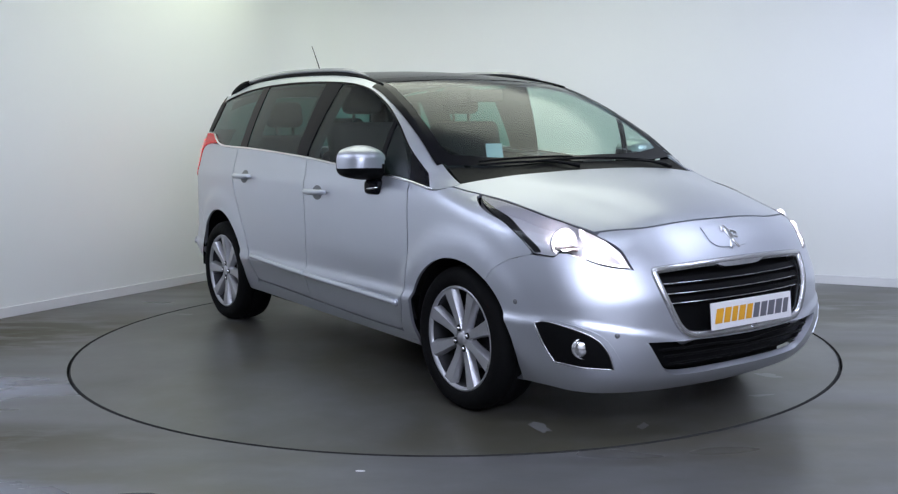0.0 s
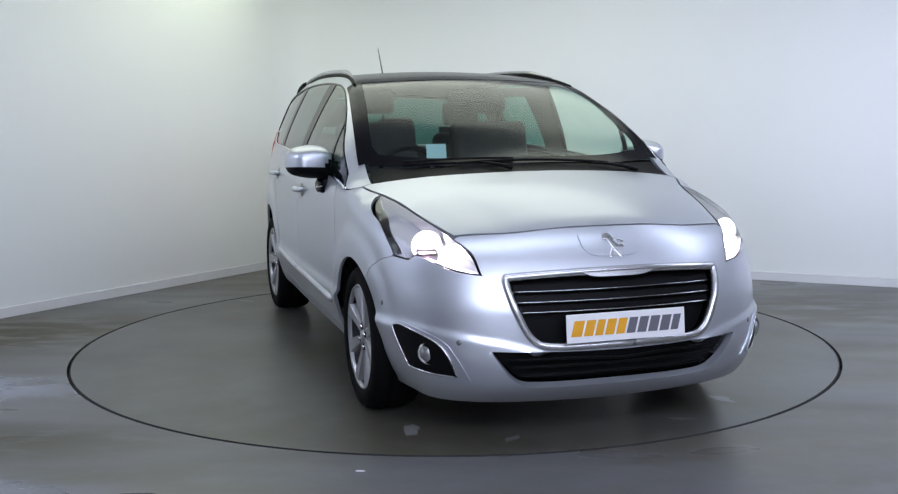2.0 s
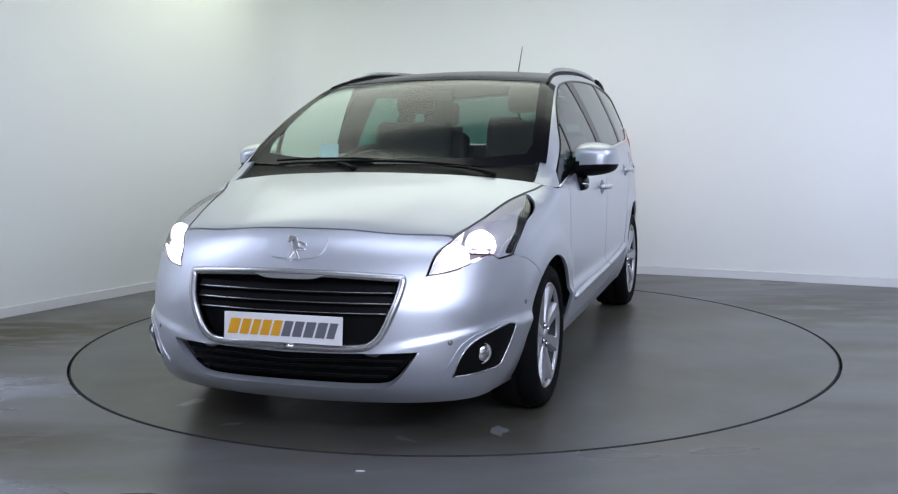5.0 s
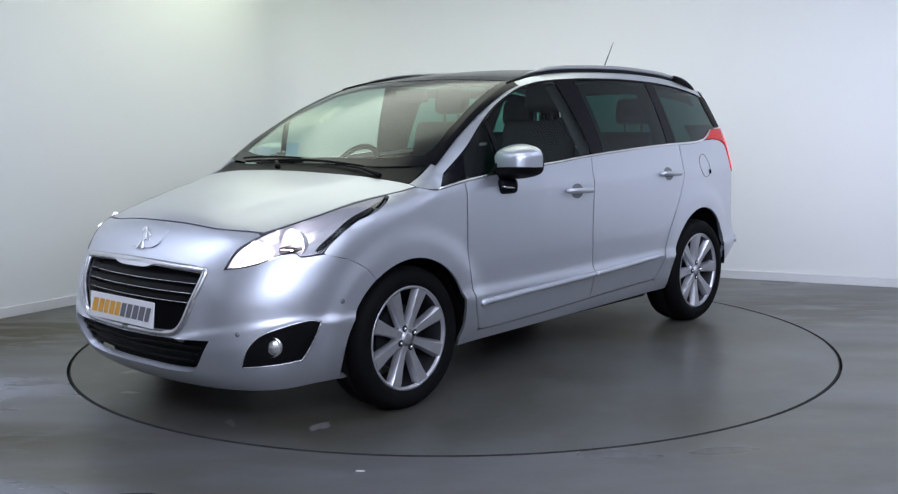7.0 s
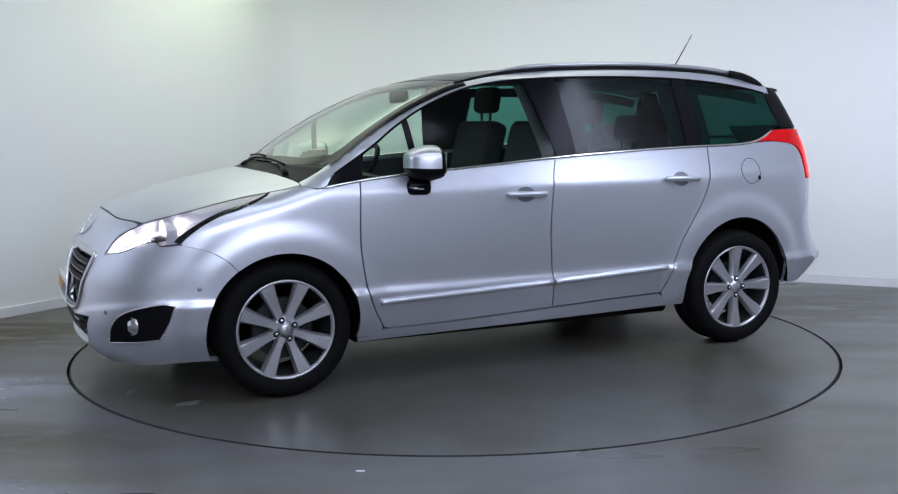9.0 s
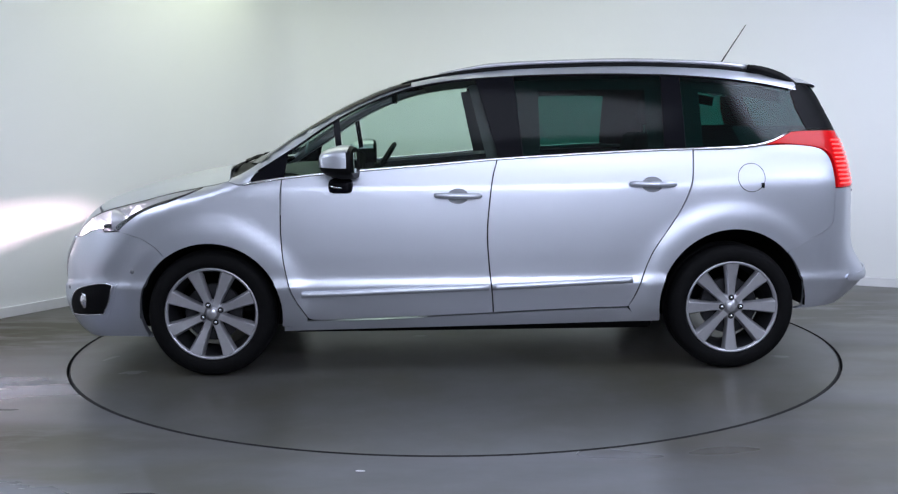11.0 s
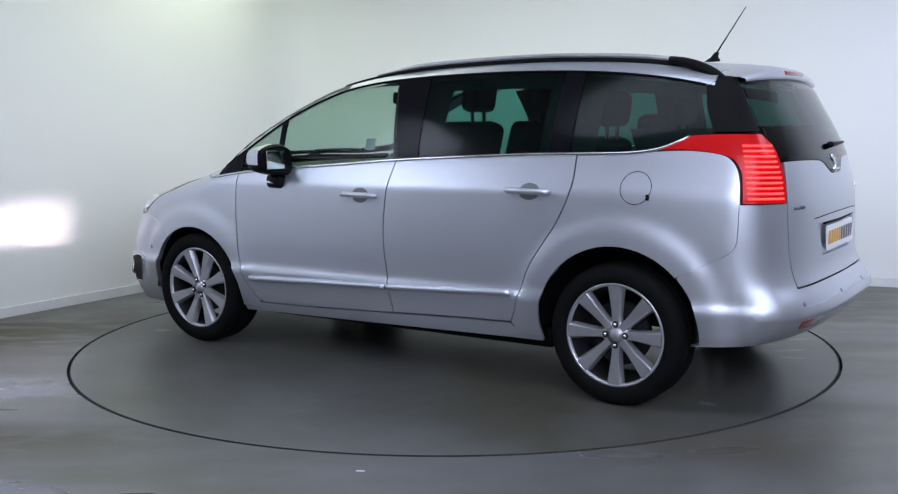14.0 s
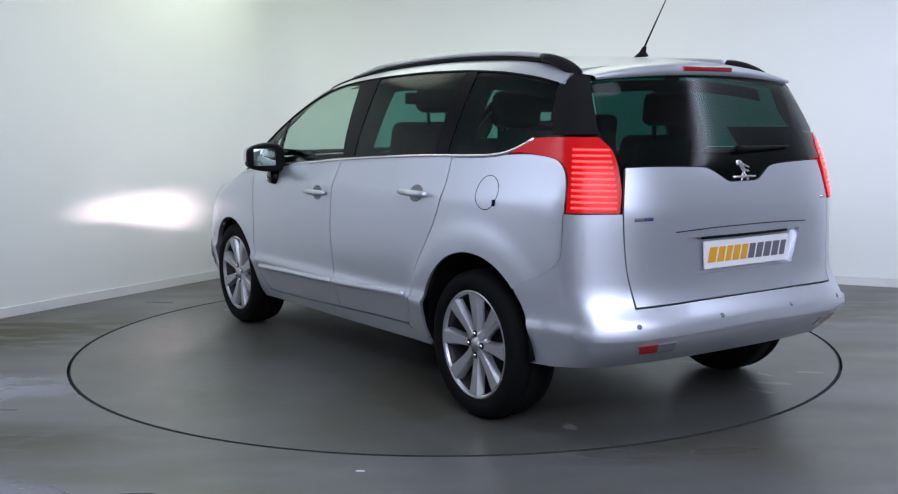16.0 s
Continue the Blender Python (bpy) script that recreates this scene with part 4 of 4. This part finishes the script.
# mouldings, handles, fuel flap
for k in (False, True):
    s = -1 if k else 1
    for d, (x0, x1) in zip(((0, 2), (1, 3))[k], ((0.89, -0.082), (-0.100, -0.83))):
        line = curve([(x0, 0.435 + (0.89 - x0) * 0.031), (x1, 0.435 + (0.89 - x1) * 0.031)], False, 24)
        bm = strip(line, by_side, 0.017, 0.006, k)
        part("moulding", bm, PAINT, doors[d])
    for d, x, z in zip(((0, 2), (1, 3))[k], (0.075, -0.930), (0.936, 0.984)):
        c = by_side(np.array([x]), np.array([z]))[0]
        bm = bmesh.new()
        tube(bm, [(x + 0.118 - 0.236 * q, s * (c[1] + 0.012 + 0.030 * math.sin(math.pi * q) ** 0.5), z + 0.006 * (0.5 - q) + 0.004) for q in np.linspace(0, 1, 15)], [0.010] + [0.0155] * 13 + [0.010], 10, 1.0)
        part("handle", bm, PAINT, doors[d], "silver pull handle")
        # flat grey sheet in place of the shaded hollow behind the handle
        cup = np.array([(x + 0.055 * math.cos(q), z + 0.040 * math.sin(q)) for q in np.linspace(0, 2 * math.pi, 28, endpoint=False)])
        part("shaded_handle_cup", sheet(cup, by_side, (0.05, 0.05), 0.002, 0.004, k), CUP, doors[d])
part("fuel_latch", strip(np.array([(-1.512, 0.985), (-1.515, 0.972), (-1.512, 0.960)]), by_side, 0.009, 0.0), BLACK, car)
flap = np.array([(-1.455 + 0.072 * math.cos(q), 1.013 + 0.073 * math.sin(q)) for q in np.linspace(0, 2 * math.pi, 40)])
part("fuel_flap_gap", strip(flap, by_side, 0.0018, 0.0), GAP, car)

# door mirrors
def soft_box(bm, centre, half, n=24, power=0.52):
    """A block with well-rounded sides."""
    r = bmesh.ops.create_uvsphere(bm, u_segments=2 * n, v_segments=n, radius=1.0)
    for v in r["verts"]:
        v.co = Vector([c + h * math.copysign(abs(q) ** power, q) for c, h, q in zip(centre, half, v.co)])


def mirror_form(v):
    """Tapers the housing forward and towards its foot, and cuts its back flat."""
    x, y, z = v.co
    f = max(0.0, x / 0.08)
    y *= 1 - 0.16 * f
    z = z * (1 - 0.20 * f) * (1 - 0.22 * max(0.0, y / 0.12)) - 0.02 * max(0.0, -y / 0.12) ** 2
    v.co = Vector((max(x, -0.074), y, z))


for s in (1, -1):
    m = tagged(new("door_mirror"), "", "")
    m.parent = car
    bm = bmesh.new()
    soft_box(bm, (0.0, 0.0, 0.0), (0.100, 0.116, 0.084))
    for v in bm.verts:
        mirror_form(v)
    finish("mirror_shell", bm, BLACK, m, "black mirror housing")
    bm = bmesh.new()
    soft_box(bm, (0.0, 0.0, 0.0), (0.104, 0.120, 0.088))
    low = [f for f in bm.faces if f.calc_center_median().z < -0.030 + 0.9 * max(0, -0.035 - f.calc_center_median().y) or f.calc_center_median().x < -0.050]
    bmesh.ops.delete(bm, geom=low, context="FACES")
    for v in bm.verts:
        mirror_form(v)
    finish("mirror_cap", bm, PAINT, m, "silver mirror cap")
    bm = bmesh.new()
    box(bm, (-0.076, 0.006, 0.002), (0.006, 0.150, 0.100), 0.002, pose(0, 0, 0, 0, 0, 5))
    finish("mirror_glass", bm, MIRROR, m, "mirror glass")
    bm = bmesh.new()
    tube(bm, [(0.02, -0.05, -0.01), (0.03, -0.095, -0.055), (0.045, -0.125, -0.095), (0.05, -0.165, -0.11)], [0.050, 0.048, 0.040, 0.032], 12, 1.0)
    finish("mirror_arm", bm, BLACK, m)
    bm = bmesh.new()
    box(bm, (0.02, -0.075, -0.122), (0.125, 0.085, 0.078), 0.026)
    lamp_box = finish("mirror_lamp", bm, GLOSS_BLACK, m)
    bm = bmesh.new()
    tube(bm, [(0.070, -0.045, -0.120), (0.050, -0.030, -0.124), (0.005, -0.0285, -0.130)], [0.007, 0.009, 0.006], 10, 0.8)
    finish("indicator", bm, CHROME, lamp_box, "small bright indicator")
    m.matrix_basis = pose(0.665, 0.962, 1.116, 0, 0, -8) if s > 0 else pose(0.665, -0.962, 1.116, 0, 0, 8) @ Matrix.Diagonal((1, -1, 1, 1))

# aerial
bm = bmesh.new()
lathe(bm, [(0.026, 0.0), (0.022, 0.008), (0.012, 0.022), (0.008, 0.045)], 16, Matrix.Rotation(radians(90), 4, "X"))
for v in bm.verts:
    v.co = Vector((v.co.x * 1.6 - v.co.z * 0.5, v.co.y, abs(v.co.z)))
tube(bm, [(-0.02, 0, 0.04), (-0.165, 0, 0.262)], [0.0045, 0.0022], 8)
aerial = part("aerial", bm, BLACK, car)
aerial.location = (-1.50, 0, 1.606)

# wipers
bm = bmesh.new()
wp = by_top(np.linspace(1.232, 1.222, 14), np.linspace(0.45, -0.35, 14))
tube(bm, [(x, y, z + 0.014) for x, y, z in wp], 0.007, 6)
part("wiper", bm, BLACK, car)
bm = bmesh.new()
wp = by_top(np.linspace(1.205, 1.155, 10), np.linspace(-0.05, -0.60, 10))
tube(bm, [(x, y, z + 0.014) for x, y, z in wp], 0.006, 6)
part("wiper", bm, BLACK, car)
for x0, y0, x1, y1 in ((1.270, 0.60, 1.240, 0.34), (1.320, -0.10, 1.215, -0.24)):
    bm = bmesh.new()
    q = by_top(np.linspace(x0, x1, 7), np.linspace(y0, y1, 7))
    tube(bm, [(x, y, z + 0.008 + 0.008 * math.sin(math.pi * k / 6)) for k, (x, y, z) in enumerate(q)], [0.015, 0.015, 0.012, 0.010, 0.009, 0.008, 0.007], 8, 0.7)
    part("wiper_arm", bm, BLACK, car)
bm = bmesh.new()
wp = by_tail(np.linspace(1, -22, 10), np.linspace(1.19, 1.195, 10))
tube(bm, [(x - 0.018, y, z) for x, y, z in wp], [0.016, 0.014, 0.012, 0.011, 0.010, 0.009, 0.008, 0.008, 0.007, 0.006], 8)
part("rear_wiper", bm, BLACK, car)

# ---------------------------------------------------------------- wheels
def wheel_at(x, s):
    w = new("wheel")
    w.parent = car
    R = 0.333
    bm = bmesh.new()
    lathe(bm, [(0.236, 0.085), (0.246, 0.104), (0.262, 0.113), (0.290, 0.114), (0.312, 0.106), (0.326, 0.088), (0.333, 0.055), (0.333, 0.03), (0.328, 0.028), (0.328, 0.022), (0.333, 0.02), (0.333, -0.07), (0.320, -0.11), (0.28, -0.118), (0.236, -0.10)], 72)
    finish("tyre", bm, RUBBER, w, "black rubber tyre")
    bm = bmesh.new()
    lathe(bm, [(0.205, -0.10), (0.210, 0.02), (0.222, 0.055), (0.229, 0.095), (0.238, 0.104), (0.243, 0.098), (0.240, 0.088)], 72)
    finish("rim", bm, DARK_METAL, w, "dark inner rim")
    bm = bmesh.new()
    lathe(bm, [(0.226, 0.088), (0.230, 0.098), (0.2385, 0.1055), (0.2435, 0.099)], 72)
    finish("rim_lip", bm, ALLOY, w, "bright alloy rim lip")
    bm = bmesh.new()
    lathe(bm, [(0.15, 0.02), (0.02, 0.022), (0.001, 0.022)], 32)
    lathe(bm, [(0.150, 0.035), (0.150, 0.0)], 32)
    finish("brake_disc", bm, DARK_METAL, w)
    for i in range(8):
        bm = bmesh.new()
        secs = []
        for r, hw, top, low in ((0.040, 0.020, 0.088, 0.05), (0.070, 0.0195, 0.086, 0.05), (0.10, 0.0205, 0.088, 0.052), (0.15, 0.0255, 0.093, 0.058), (0.20, 0.0315, 0.099, 0.064), (0.230, 0.035, 0.101, 0.070)):
            secs.append([bm.verts.new((u, v, r)) for u, v in ((-hw * 1.25, low), (-hw, top - 0.006), (-hw * 0.8, top), (hw * 0.8, top), (hw, top - 0.006), (hw * 1.25, low))])
        for p, q in zip(secs, secs[1:]):
            for k in range(5):
                bm.faces.new((p[k], p[k + 1], q[k + 1], q[k]))
        bmesh.ops.transform(bm, matrix=Matrix.Rotation(radians(45 * i), 4, "Y"), verts=bm.verts)
        sharpen(bm)
        finish("spoke", bm, ALLOY, w)
    bm = bmesh.new()
    lathe(bm, [(0.001, 0.096), (0.024, 0.095), (0.029, 0.090), (0.030, 0.086), (0.060, 0.084), (0.068, 0.074), (0.070, 0.05)], 40)
    finish("hub", bm, ALLOY, w)
    for i in range(4):
        at = Matrix.Translation((0.049 * math.cos(radians(90 * i)), 0, 0.049 * math.sin(radians(90 * i))))
        # near-black disc stands in for the shade inside the bolt's recess
        bm = bmesh.new()
        lathe(bm, [(0.001, 0.0895), (0.0150, 0.0895), (0.0165, 0.084)], 16, at)
        finish("bolt_recess_shade", bm, GAP, w)
        bm = bmesh.new()
        lathe(bm, [(0.001, 0.098), (0.006, 0.097), (0.0085, 0.093), (0.009, 0.0885)], 12, at)
        finish("wheel_bolt", bm, CHROME, w)
    y = 0.775 if x > 0 else 0.765
    w.matrix_basis = pose(x, s * y, R, 0, 22 if x > 0 else 0, 0 if s > 0 else 180)
    # liner of the wheel housing
    a = ARCH_F if x > 0 else ARCH_R
    bm = bmesh.new()
    n = 28
    rr = [[bm.verts.new((a[0] + (a[2] + 0.004) * math.cos(t), s * yy, a[1] + (a[2] + 0.004) * math.sin(t))) for t in np.linspace(radians(-4), radians(184), n)] for yy in (0.855, 0.52)]
    for k in range(n - 1):
        bm.faces.new((rr[0][k], rr[0][k + 1], rr[1][k + 1], rr[1][k]))
    bm.faces.new(rr[1])
    part("wheel_housing", bm, BLACK, car)


for x in (1.3635, -1.3635):
    for s in (1, -1):
        wheel_at(x, s)

# floor pan
bm = bmesh.new()
box(bm, (0.0, 0, 0.255), (1.95, 1.44, 0.12), 0.03)
box(bm, (1.5, 0, 0.255), (1.15, 1.0, 0.12), 0.03)
box(bm, (-1.40, 0, 0.37), (0.9, 1.0, 0.12), 0.03)
part("underbody", bm, BLACK, car)

# ---------------------------------------------------------------- cabin
both("pillar_trim", pane(-0.08, -0.36, 0.09, 0.0), by_side, (0.08, 0.06), TRIM, car, -0.045, 0.0)
both("pillar_trim", pane(-0.93, -1.22, 0.0, 0.0), by_side, (0.08, 0.06), TRIM, car, -0.045, 0.0)
header = poly(run(window_top_of, -0.05, -1.66, 18, -0.062), run(window_top_of, -1.66, -0.05, 18, -0.002))
both("header_trim", header, by_side, (0.08, 0.06), TRIM, car, -0.04, 0.0)
inner_tail = curve([(58, 0.84, 1), (72, 1.10, 1), (77, 1.29, 1), (36.5, 1.29, 1), (36.0, 0.70, 1), (46, 0.70, 1)])
both("rear_corner_trim", inner_tail, by_tail, (4, 0.06), TRIM, car, -0.035, 0.0)
def by_card(u, v):
    p = by_side(u, v)
    p[:, 1] -= 0.06
    return p


card = poly([(0.95, 0.35), (0.95, 0.98)], run(belt_of, 0.9, -1.7, 16, -0.02), [(-1.75, 0.80), (-1.0, 0.80), (-0.9, 0.35)])
both("door_card", card, by_card, (0.2, 0.15), TRIM, car, 0.0, 0.0)
bm = bmesh.new()
rowsx = ((1.20, 1.04), (1.05, 1.075), (0.90, 1.08), (0.78, 1.06), (0.72, 1.00), (0.70, 0.80), (0.72, 0.45))
g2 = [[bm.verts.new((x + 0.05 * (y / 0.8) ** 2, y, z - 0.02 * (abs(y) / 0.8) ** 2)) for y in np.linspace(-0.80, 0.80, 17)] for x, z in rowsx]
for p, q in zip(g2, g2[1:]):
    for k in range(16):
        bm.faces.new((p[k], p[k + 1], q[k + 1], q[k]))
part("dashboard", bm, TRIM, car)
bm = bmesh.new()
ringp = [(0.0 - 0.10 * math.sin(t), 0.185 * math.cos(t), 0.155 * math.sin(t)) for t in np.linspace(0, 2 * math.pi, 29)]
tube(bm, ringp, 0.016, 8)
box(bm, (0.01, 0, 0), (0.05, 0.12, 0.09), 0.02)
box(bm, (0.01, 0, 0), (0.02, 0.34, 0.03), 0.008)
box(bm, (0.14, 0, -0.03), (0.26, 0.07, 0.07), 0.02)
ob = part("steering_wheel", bm, BLACK, car)
ob.location = (0.54, -0.37, 1.02)


def seat(x, y, w, zbase, hback, head=True):
    h = new("seat")
    h.parent = car
    bm = bmesh.new()
    box(bm, (0.05, 0, 0), (0.50, w, 0.16), 0.05)
    finish("cushion", bm, FABRIC, h)
    bm = bmesh.new()
    box(bm, (-0.26, 0, 0.06 + hback / 2), (0.14, w, hback), 0.05, pose(0, 0, 0, 0, -14, 0))
    finish("backrest", bm, FABRIC, h)
    if head:
        bm = bmesh.new()
        box(bm, (-0.36, 0, hback + 0.19), (0.09, 0.26, 0.17), 0.04, pose(0, 0, 0, 0, -8, 0))
        box(bm, (-0.35, 0.06, hback + 0.08), (0.014, 0.014, 0.12))
        box(bm, (-0.35, -0.06, hback + 0.08), (0.014, 0.014, 0.12))
        finish("headrest", bm, FABRIC, h)
    h.matrix_basis = pose(x, y, zbase)


for y in (0.37, -0.37):
    seat(0.02, y, 0.50, 0.68, 0.58)
for y in (0.48, 0.0, -0.48):
    seat(-0.82, y, 0.44, 0.68, 0.50 if y else 0.39)
bm = bmesh.new()
box(bm, (0.42, 0, 1.46), (0.03, 0.24, 0.07), 0.012)
part("rear_view_mirror", bm, BLACK, car)
bm = bmesh.new()
bm.faces.new([bm.verts.new(q) for q in ((1.00, -0.328, 1.130), (1.00, -0.432, 1.130), (0.985, -0.432, 1.205), (0.985, -0.328, 1.205))])
part("windscreen_sticker", bm, material("pale_blue_card", (0.55, 0.70, 0.78), 0.6), car, "pale blue card behind the windscreen", False)
head_lining = mirrored([(0.28, 0.0)] + [(x, float(roof_edge_of(x)) - 0.03) for x in np.linspace(0.24, -1.70, 16)] + [(-1.72, 0.0)])
part("head_lining", sheet(head_lining, by_top, (0.15, 0.15), -0.04, 0.0), material("grey_lining", (0.25, 0.25, 0.25), 0.9), car)

# ---------------------------------------------------------------- the turn of the table
TURN = [(0.0, -35.33), (0.5, -33.43), (1.0, -29.61), (1.5, -24.51), (2.0, -18.25), (2.5, -12.42), (3.0, -6.15), (3.5, -0.32), (4.0, 5.92), (4.5, 11.79), (5.0, 17.94),
        (5.5, 23.9), (6.0, 29.9), (6.5, 35.8), (7.0, 41.75), (7.5, 47.64), (8.0, 53.76), (8.5, 59.43), (9.0, 65.41), (9.5, 71.2), (10.0, 77.1), (10.5, 82.9), (11.0, 88.7),
        (11.5, 94.48), (12.0, 100.17), (12.5, 105.82), (13.0, 111.78), (13.5, 117.27), (14.0, 123.25), (14.5, 128.81), (15.0, 134.87), (15.5, 140.6), (16.0, 146.32)]


def motions():
    walk(car, [(t, pose(0, 0, 0, 0, 0, -90 - a) @ pose(-0.083, -0.003, 0)) for t, a in TURN])
    walk(turntable, [(t, pose(0, 0, 0, 0, 0, -90 - a)) for t, a in TURN])


motions()
